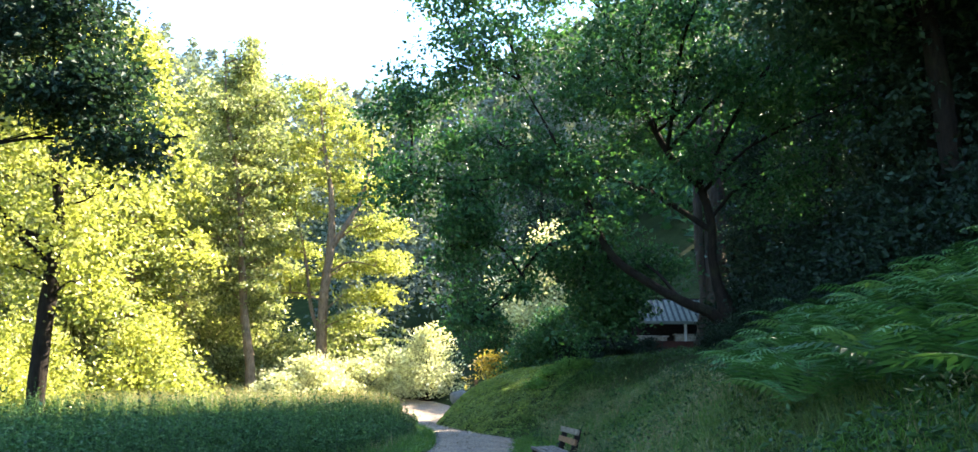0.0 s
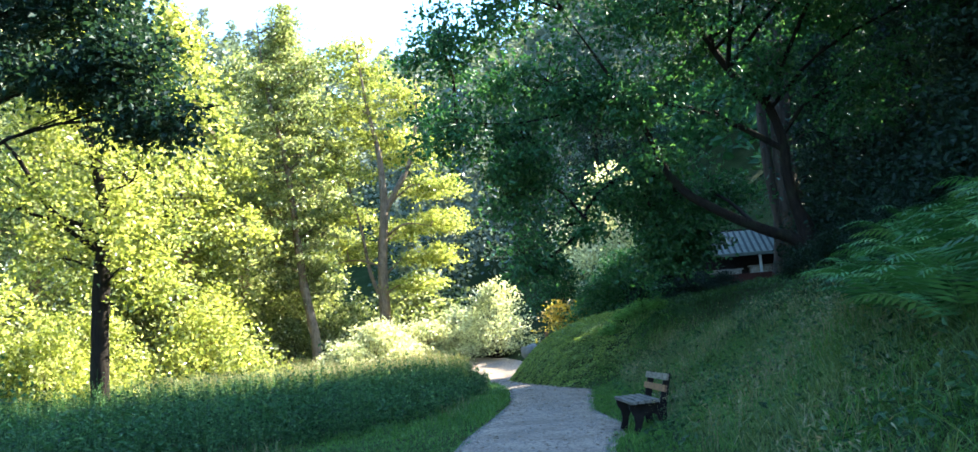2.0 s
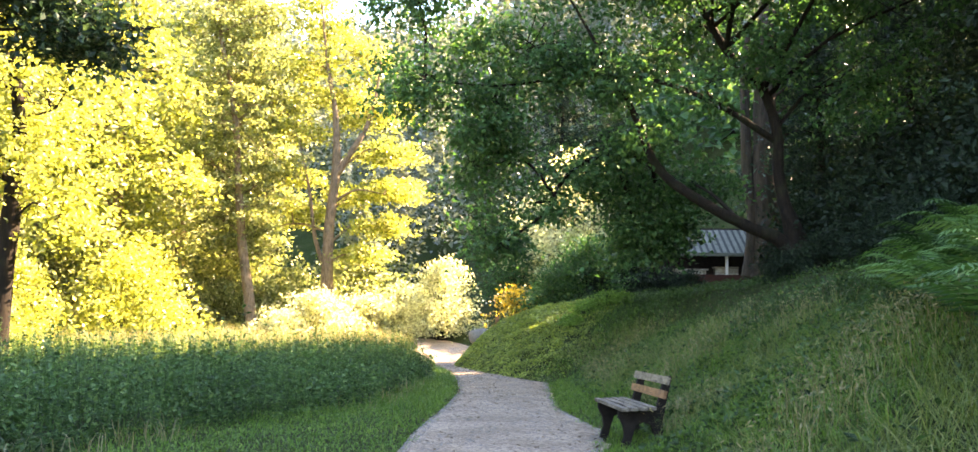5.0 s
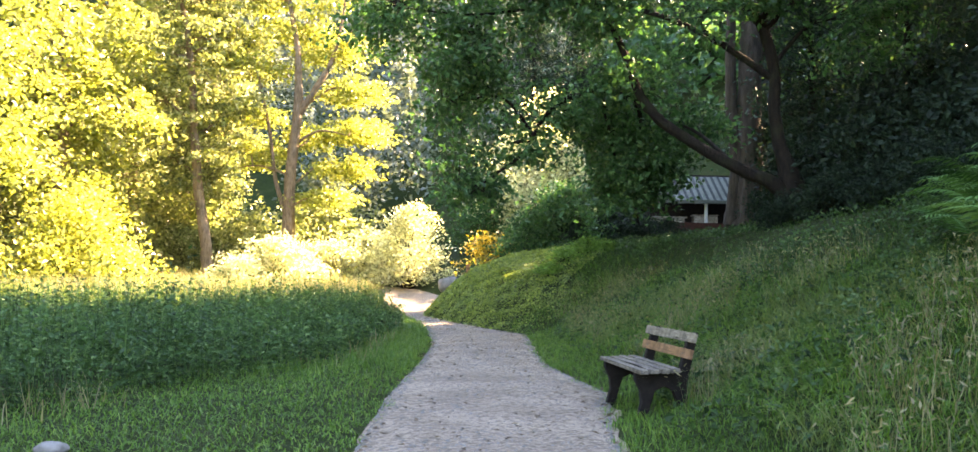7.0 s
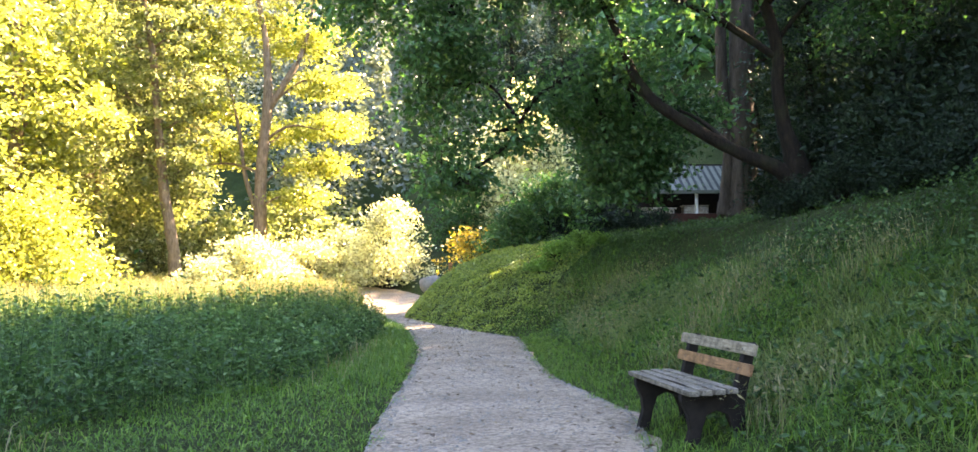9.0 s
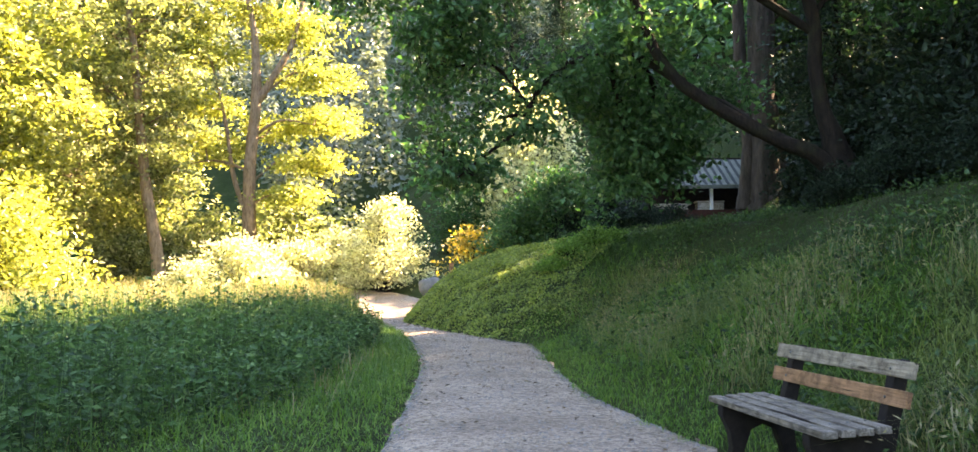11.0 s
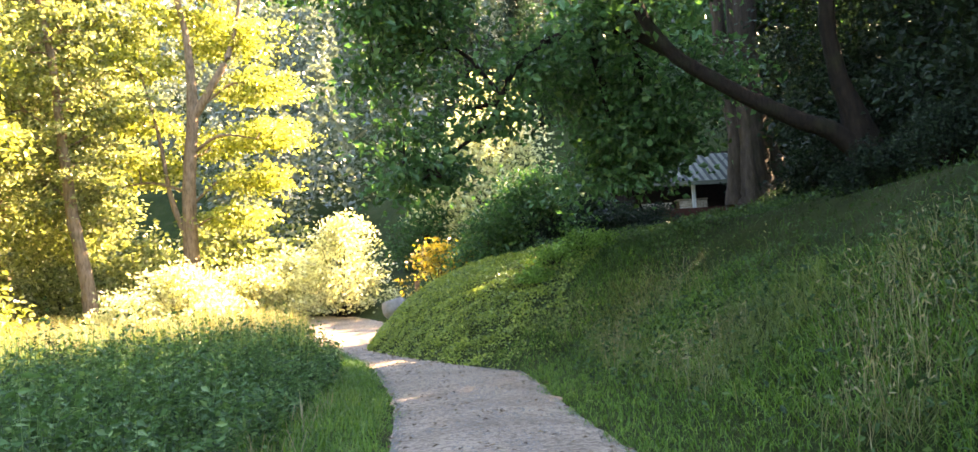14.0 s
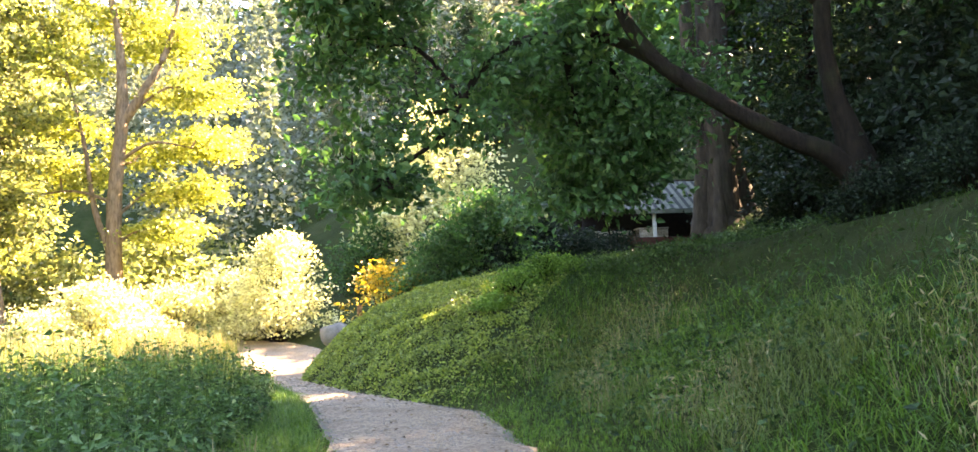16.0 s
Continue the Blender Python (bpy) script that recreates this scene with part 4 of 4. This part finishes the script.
def build_grass():
    rng = np.random.default_rng(62)
    lawn = scattered(135000, -9, -1.4, 3, 46, rng, lambda x, y: (x < path_left(y) + 0.03 + 0.08 * np.sin(y * 5) + 0.06 * np.sin(y * 2.1) + 0.05 * np.sin(y * 17)) & (x > weed_edge(y) - 1.2))
    blades("verge_grass", lawn, 0.085, 0.0055, M_GRASS, rng, "short green grass along the footpath", 1.6)
    tuft = scattered(26000, -4.5, -1.4, 18, 46, rng, lambda x, y: (x < path_left(y) - 0.1) & (x > weed_edge(y) - 0.5) & (rng.random(len(x)) < soft(18, 29, y)))
    blades("verge_tufts", tuft, 0.26, 0.0045, M_GRASS, rng, "longer tufted grass below the weeds", 1.3)
    # Grass also thins uphill, so that bare dark soil gives the shade there.
    bank = scattered(235000, 0.3, 11.5, 3, 45, rng, lambda x, y: (x > path_right(y) - 0.05 + 0.08 * np.sin(y * 6) + 0.07 * np.sin(y * 2.3) + 0.05 * np.sin(y * 15)) & (x < np.interp(y, [0, 18, 24, 33, 45], [12, 11, 9.5, 9, 11])) & ((y < 35) | (x > path_right(y) + 0.8 + (y - 33) * 0.6)) & (rng.random(len(x)) < thin(x, y) * np.clip(1.25 - (x - 1) * 0.09, 0.2, 1) * (1 - 0.6 * soft(3.2, 6.0, x - path_right(y)) * soft(12, 18, y))))
    d = bank[:, 0] - path_right(bank[:, 1])
    near = d < 1.0
    blades("bank_edge_grass", bank[near], 0.14, 0.0038, M_GRASS, rng, "green grass at the foot of the bank", 1.35)
    # Pale blades fade out uphill; darker ones take over in place of shade.
    low = 1 - soft(2.6, 5.0, d - 0.05 * (18 - bank[:, 1]))
    dry = (patchy(bank[:, 0], bank[:, 1], 1.1, 0.3) | (rng.random(len(bank)) < 0.08)) & ~near & (rng.random(len(bank)) < low)
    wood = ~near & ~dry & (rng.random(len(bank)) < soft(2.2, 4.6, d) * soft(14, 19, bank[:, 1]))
    blades("shade_tone_grass", bank[wood], 0.22, 0.0045, M_GRASS_SHADE, rng, "fine green grass on the upper bank, darkened for shade", 1.7)
    blades("bank_grass", bank[~near & ~dry & ~wood], 0.25, 0.0045, M_GRASS, rng, "thick tousled green grass on the shaded bank", 1.9)
    blades("bank_tall_grass", bank[dry], 0.36, 0.0035, M_GRASS_DRY, rng, "pale flowering grass in patches on the bank", 1.8)
    straw = scattered(20000, 1.5, 8, 8, 34, rng, lambda x, y: (rng.random(len(x)) < thin(x, y) ** 2 * (1 - soft(2.8, 5.2, x - path_right(y)))) & patchy(x, y, 0.9, 0.3) & (x > path_right(y) + 0.7))
    blades("dry_stalks", straw, 0.5, 0.0025, M_STRAW, rng, "dry straw-coloured grass stalks on the bank", 0.8)
    heads = np.repeat(straw[::2], 2, 0) + rng.normal(size=(len(straw[::2]) * 2, 3)) * np.array([0.12, 0.12, 0.06]) + np.array([0, 0, 0.40])
    tagged(part("grass_heads", mesh_from("grass_heads", *leaves(heads, 0.016, rng, 0.3, None, 4.0)), M_STRAW), "pale nodding seed heads of the bank grass", "grass", kind="stuff")
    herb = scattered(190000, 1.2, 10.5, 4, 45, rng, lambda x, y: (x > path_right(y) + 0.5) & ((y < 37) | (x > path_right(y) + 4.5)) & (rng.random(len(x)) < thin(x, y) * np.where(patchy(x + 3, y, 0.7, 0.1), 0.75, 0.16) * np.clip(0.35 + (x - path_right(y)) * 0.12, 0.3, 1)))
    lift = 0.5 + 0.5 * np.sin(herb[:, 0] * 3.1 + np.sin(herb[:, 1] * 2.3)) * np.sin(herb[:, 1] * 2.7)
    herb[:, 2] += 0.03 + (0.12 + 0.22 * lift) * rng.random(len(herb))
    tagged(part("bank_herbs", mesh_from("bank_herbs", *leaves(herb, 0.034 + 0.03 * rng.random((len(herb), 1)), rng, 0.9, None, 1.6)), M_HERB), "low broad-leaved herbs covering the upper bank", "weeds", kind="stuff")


def build_cover():
    """Low leafy ground cover on the mound."""
    rng = np.random.default_rng(63)
    p = scattered(210000, -3, 9, 33, 47.5, rng, lambda x, y: (x > path_right(y) - 0.05) & (x < path_right(y) + 1.0 + (y - 33) * 0.62 + 0.4 * np.sin(y * 1.9)) & (rng.random(len(x)) < soft(33, 37, y)))
    hump = np.sin(p[:, 0] * 3.7 + 1.3 * np.sin(p[:, 1] * 1.9)) * np.sin(p[:, 1] * 4.1 + np.sin(p[:, 0] * 2.3)) + 0.5 * np.sin(p[:, 0] * 8.3 + p[:, 1] * 6.1)
    p[:, 2] += 0.07 * rng.random(len(p)) + 0.06 * np.clip(hump + 0.3, 0, 1.5)
    p = p[rng.random(len(p)) < 0.3 + 0.7 * soft(-0.9, 0.1, hump)]
    tagged(part("ground_cover", mesh_from("ground_cover", *leaves(p, 0.036 + 0.026 * rng.random((len(p), 1)), rng, 0.9)), M_COVER), "low yellow-green ground-cover plants over the mound", "ground cover", kind="stuff")
    for x, y, w, hgt, seed in ((2.15, 37.4, 0.55, 0.42, 71), (2.75, 37.7, 0.6, 0.46, 72), (3.3, 38.0, 0.45, 0.34, 73), (1.6, 37.1, 0.35, 0.25, 74)):
        shrub(at_ground(x, y, -0.02), w, hgt, 70, 26, 0.11, 0.05, M_TUFT, "low clump of bright green herbs on the mound", seed, "herb clumps on the mound", "herb_clump")


def fern_mesh(seed):
    """Bracken: long arching fronds, broad at the foot, with leaflets set close along both sides."""
    rng = np.random.default_rng(seed)
    fronds, steps = [], 17
    for k in range(8):
        vs, n = [], 0
        a = k * 2.4 + rng.random() * 0.6
        length, rise = rng.uniform(0.85, 1.3), rng.uniform(0.5, 0.85)
        d, s = np.array([math.cos(a), math.sin(a), 0]), np.array([-math.sin(a), math.cos(a), rng.uniform(-0.25, 0.25)])
        u = np.linspace(0, 1, steps + 1)
        line = d * (u[:, None] * length) + np.array([0, 0, 1.0]) * (rise * np.sin(u * 2.05) * 0.85)[:, None]
        for i in range(4, steps):
            w = 0.32 * length * (1 - ((i - 4) / (steps - 3)) ** 1.15) * (0.85 + 0.3 * rng.random())
            fwd = line[i + 1] - line[i]
            for side in (-1, 1):
                tip = line[i] + s * side * w + fwd * 1.6 + np.array([0, 0, -0.22 * w])
                mid = line[i] * 0.6 + tip * 0.4 + np.array([0, 0, 0.05 * w])
                vs += [line[i], mid - fwd * 0.40, tip, mid + fwd * 0.40]
                n += 1
        stalk = np.array([-1.0, 1.0])[:, None] * s * 0.008
        for i in range(0, steps, 4):
            e = min(i + 4, steps)
            vs += [line[i] + stalk[0], line[i] + stalk[1], line[e] + stalk[1] * 0.6, line[e] + stalk[0] * 0.6]
            n += 1
        fronds.append(mesh_from("frond", np.array(vs), np.arange(4 * n).reshape(-1, 4)))
    return fronds


def build_ferns():
    rng = np.random.default_rng(64)
    meshes = [fern_mesh(s) for s in range(4)]
    placed = []
    for _ in range(4000):
        x, y = rng.uniform(3.2, 9.6), rng.uniform(6.0, 23)
        line = 3.8 + 0.35 * math.sin(y * 0.9) + max(0, y - 15.5) * 0.42
        if x < line or any((x - a) ** 2 + (y - b) ** 2 < 0.30 for a, b in placed):
            continue
        placed.append((x, y))
        if len(placed) >= 300:
            break
    for i, (x, y) in enumerate(placed):
        s = rng.uniform(0.72, 1.08)
        ob = thing("bracken_fern", (0, 0, 0), "arching green bracken fern on the shaded bank", "fern", "bracken on the bank")
        for m in meshes[i % 4]:
            part("frond", m, M_FERN, ob)
        ob.matrix_world = Matrix.Translation(at_ground(x, y, -0.03)) @ Matrix.Rotation(rng.uniform(0, 6.28), 4, "Z") @ Matrix.Diagonal((s, s, s * rng.uniform(0.85, 1.15), 1))


build_weeds()
build_grass()
build_cover()
build_ferns()


# ---- bench ----
def build_bench():
    """Park bench: plank seat and two back boards on dark shaped cheeks. Its long side lies along its own x; it faces -y."""
    b = thing("park_bench", (1.30, 18.77, 0.09), "weathered wooden park bench with dark supports beside the path", "bench")
    length = 1.76
    for i, y in enumerate((-0.265, -0.15, -0.035, 0.08)):
        w = 0.096
        o = part("seat_plank", box_bm((length - 0.03 * (i % 2), w, 0.045), (0.01 * (i % 2), y, 0.455 + 0.006 * i), 0.008), M_PLANK_GREY, b, "grey weathered seat plank")
        for sx in (-0.66, 0.66):
            bolt = bmesh.new()
            bmesh.ops.create_cone(bolt, cap_ends=True, segments=10, radius1=0.010, radius2=0.007, depth=0.008, matrix=Matrix.Translation((sx, y, 0.482 + 0.006 * i)))
            part("bolt", bolt, M_STEEL, o)
    back = Matrix.Rotation(radians(-14), 4, "X")
    for z, y, mat, lab in ((0.64, 0.235, M_PLANK_BROWN, "brown stained back board"), (0.81, 0.278, M_PLANK_TAN, "greyed tan upper back board")):
        o = part("back_board", box_bm((length, 0.04, 0.102), (0, y, z), 0.007, back), mat, b, lab)
        for sx in (-0.66, 0.66):
            bolt = bmesh.new()
            bmesh.ops.create_cone(bolt, cap_ends=True, segments=10, radius1=0.010, radius2=0.007, depth=0.008, matrix=Matrix.Translation((sx, y - 0.023, z)) @ Matrix.Rotation(radians(76), 4, "X"))
            part("bolt", bolt, M_STEEL, o)
    prof = [(-0.30, -0.12), (-0.27, 0.0), (-0.235, 0.12), (-0.25, 0.24), (-0.31, 0.36), (-0.31, 0.43), (0.10, 0.43), (0.17, 0.46), (0.28, 0.86), (0.37, 0.86), (0.285, 0.48), (0.25, 0.32), (0.26, 0.14), (0.32, -0.12),
            (0.20, -0.12), (0.15, 0.12), (0.10, 0.25), (0.0, 0.29), (-0.09, 0.25), (-0.135, 0.12), (-0.19, -0.12)]
    for sx in (-0.66, 0.66):
        bm = bmesh.new()
        a = [bm.verts.new((sx - 0.045, y, z)) for y, z in prof]
        f = bm.faces.new(a)
        ex = bmesh.ops.extrude_face_region(bm, geom=[f])
        bmesh.ops.translate(bm, vec=(0.09, 0, 0), verts=[v for v in ex["geom"] if isinstance(v, bmesh.types.BMVert)])
        bmesh.ops.recalc_face_normals(bm, faces=bm.faces)
        bmesh.ops.bevel(bm, geom=list(bm.edges), offset=0.006, segments=1, affect="EDGES")
        part("cheek", bm, M_SUPPORT, b, "dark curved bench support")
    b.rotation_euler = (0, 0, radians(-84))
    return b


build_bench()


# ---- shelter ----
def build_shelter():
    x0, x1, y0, y1 = 6.9, 13.5, 50.8, 54.8
    z = float(land(9, 50)) - 0.05
    eave, ridge, deck = 5.2, 6.6, 3.75
    s = thing("shelter", (0, 0, 0), "open picnic shelter with a pale ribbed sheet roof", "shelter")
    roof = part("roof", box_bm((x1 - x0 + 0.4, 2.5, 0.06), ((x0 + x1) / 2, y0 + 1.0, 0), 0.01, Matrix.Identity(4)), M_DARKWOOD, s, "dark underside of the sheet roof")
    tilt = math.atan2(ridge - eave, 2.3)
    roof.data.transform(Matrix.Translation((0, y0 - 0.2, eave)) @ Matrix.Rotation(tilt, 4, "X") @ Matrix.Translation((0, -y0 + 0.25, 0)))
    pitch = 0.31
    n = int((x1 - x0 + 0.4) / pitch)
    frame_m = Matrix.Translation((0, y0 - 0.2, eave)) @ Matrix.Rotation(tilt, 4, "X")
    sheet, seam = bpy.data.meshes.new("sheet"), bpy.data.meshes.new("seam")
    bm = box_bm((pitch - 0.09, 2.56, 0.03), (0, 1.26, 0.05), 0.005)
    bm.to_mesh(sheet), bm.free()
    bm = box_bm((0.125, 2.55, 0.05), (0, 1.26, 0.055), 0.005)
    bm.to_mesh(seam), bm.free()
    for k in range(n):
        o = part("roof_sheet", sheet, M_ROOF, roof)
        o.matrix_basis = frame_m @ Matrix.Translation((x0 - 0.2 + pitch * (k + 0.5), 0, 0))
        o = part("roof_seam", seam, M_SEAM, roof)
        o.matrix_basis = frame_m @ Matrix.Translation((x0 - 0.2 + pitch * k, 0, 0))
    part("fascia", box_bm((x1 - x0 + 0.5, 0.04, 0.16), ((x0 + x1) / 2, y0 - 0.24, eave - 0.02), 0.005), M_ROOF, s, "pale eaves board")
    for x, mat, lab in ((x0 + 0.2, M_DARKWOOD, "dark stained post"), (9.74, M_WHITE, "white painted post"), (x1 - 0.3, M_WHITE, "white painted post")):
        part("post", box_bm((0.12, 0.12, eave - deck), (x, y0, (deck + eave) / 2), 0.008), mat, s, lab)
    part("back_wall", box_bm((x1 - x0, 0.12, ridge - z + 0.1), ((x0 + x1) / 2, y1 - 1.6, (z + ridge + 0.1) / 2), 0.01), M_DARKWOOD, s, "dark board back wall")
    part("low_wall", box_bm((x1 - x0 - 0.3, 0.14, 4.2 - z + 0.3), ((x0 + x1) / 2, y0 - 0.6, (4.2 + z - 0.3) / 2), 0.01), M_REDWOOD, s, "low red-brown board parapet")
    part("deck", box_bm((x1 - x0, 3.0, deck - z + 0.5), ((x0 + x1) / 2, y0 + 1.1, (deck + z - 0.5) / 2), 0.01), M_DARKWOOD, s, "dark plank floor on a plinth")
    # Pale wood and the added apron stand in for sunlight under the roof.
    t = thing("picnic_table", (8.05, 51.3, deck), "wooden picnic table under the shelter roof, paled for sunlight", "table")
    part("tabletop", box_bm((1.7, 0.75, 0.06), (0, 0, 0.74), 0.008), M_PALEWOOD, t)
    part("apron", box_bm((1.5, 0.6, 0.2), (0, 0, 0.61), 0.008), M_PALEWOOD, t)
    for sx in (-0.7, 0.7):
        part("leg", box_bm((0.1, 0.6, 0.51), (sx, 0, 0.255), 0.008), M_PLANK_GREY, t)
    k = thing("storage_chest", (9.8, 51.4, deck), "pale wooden chest under the shelter roof", "chest")
    part("chest_body", box_bm((1.06, 0.5, 0.84), (0, 0, 0.42), 0.008), M_PLANK_GREY, k)
    for i in range(4):
        part("front_board", box_bm((1.1, 0.03, 0.195), (0, -0.268, 0.105 + 0.205 * i), 0.006), M_PALEWOOD, k)
    part("lid", box_bm((1.16, 0.6, 0.045), (0, -0.02, 0.866), 0.008), M_PALEWOOD, k)


build_shelter()


# ---- stones and small things on the ground ----
def boulder(place, size, seed, mat, label, name="stone"):
    rng = np.random.default_rng(seed)
    bm = bmesh.new()
    bmesh.ops.create_icosphere(bm, subdivisions=3, radius=1.0)
    for v in bm.verts:
        k = 1 + 0.22 * noise.noise(v.co * 1.4 + Vector((seed, 0, 0))) + 0.06 * noise.noise(v.co * 5)
        v.co = Vector((v.co.x * size[0], v.co.y * size[1], v.co.z * size[2])) * k
    ob = part(name, bm, mat, None, "", True)
    ob.location = place
    return tagged(ob, label, "stone")


boulder((-1.75, 46.6, float(land(-1.75, 46.6)) + 0.12), (0.55, 0.45, 0.36), 3, M_STONE, "rounded grey boulder at the end of the mound")
boulder((-3.74, 15.25, float(land(-3.74, 15.25)) + 0.06), (0.12, 0.085, 0.05), 5, M_STONE, "small pale stone lying in the short grass")
part_post = thing("wooden_post", at_ground(-1.05, 47.6), "short weathered brown wooden post by the bush", "post")
part("stake", box_bm((0.16, 0.16, 0.95), (0, 0, 0.47), 0.015), M_PLANK_BROWN, part_post)


def build_litter():
    """Pebbles and fallen leaves on the path."""
    rng = np.random.default_rng(65)
    y = rng.uniform(8, 46, 34000)
    edge = np.where(rng.random(len(y)) < 0.5, rng.random(len(y)), np.where(rng.random(len(y)) < 0.5, rng.random(len(y)) ** 3, 1 - rng.random(len(y)) ** 3))
    x = path_left(y) + 0.05 + edge * (path_right(y) - path_left(y) - 0.1)
    z = land(x, y) + 0.045 + 0.03 * np.sin(edge * np.pi)
    o = np.array([[1, 0, 0], [0, 1, 0], [-1, 0, 0], [0, -1, 0], [0, 0, 0.8]])
    s = 0.005 + 0.016 * rng.random(len(y)) ** 3
    a = rng.random(len(y)) * 6.28
    rot = np.stack([np.stack([np.cos(a), -np.sin(a), 0 * a], 1), np.stack([np.sin(a), np.cos(a), 0 * a], 1), np.stack([0 * a, 0 * a, 1 + 0 * a], 1)], 1)
    v = np.stack([x, y, z - 0.012], 1)[:, None] + s[:, None, None] * (o[None] * (0.7 + 0.6 * rng.random((len(y), 5, 1)))) @ rot
    i = np.arange(len(y))[:, None] * 5
    f = np.concatenate([i + np.array([[0, 1, 4]]), i + np.array([[1, 2, 4]]), i + np.array([[2, 3, 4]]), i + np.array([[3, 0, 4]])])
    tagged(part("pebbles", mesh_from("pebbles", v.reshape(-1, 3), f), M_STONE), "loose grey pebbles scattered on the footpath", "pebbles", kind="stuff")
    k = rng.random(len(y)) < 0.03
    lv, lf = leaves(np.stack([x, y, z + 0.012], 1)[k], 0.05, rng, 4.0)
    tagged(part("fallen_leaves", mesh_from("fallen_leaves", lv, lf), M_DEAD), "brown fallen leaves lying on the footpath", "leaves", kind="stuff")


build_litter()
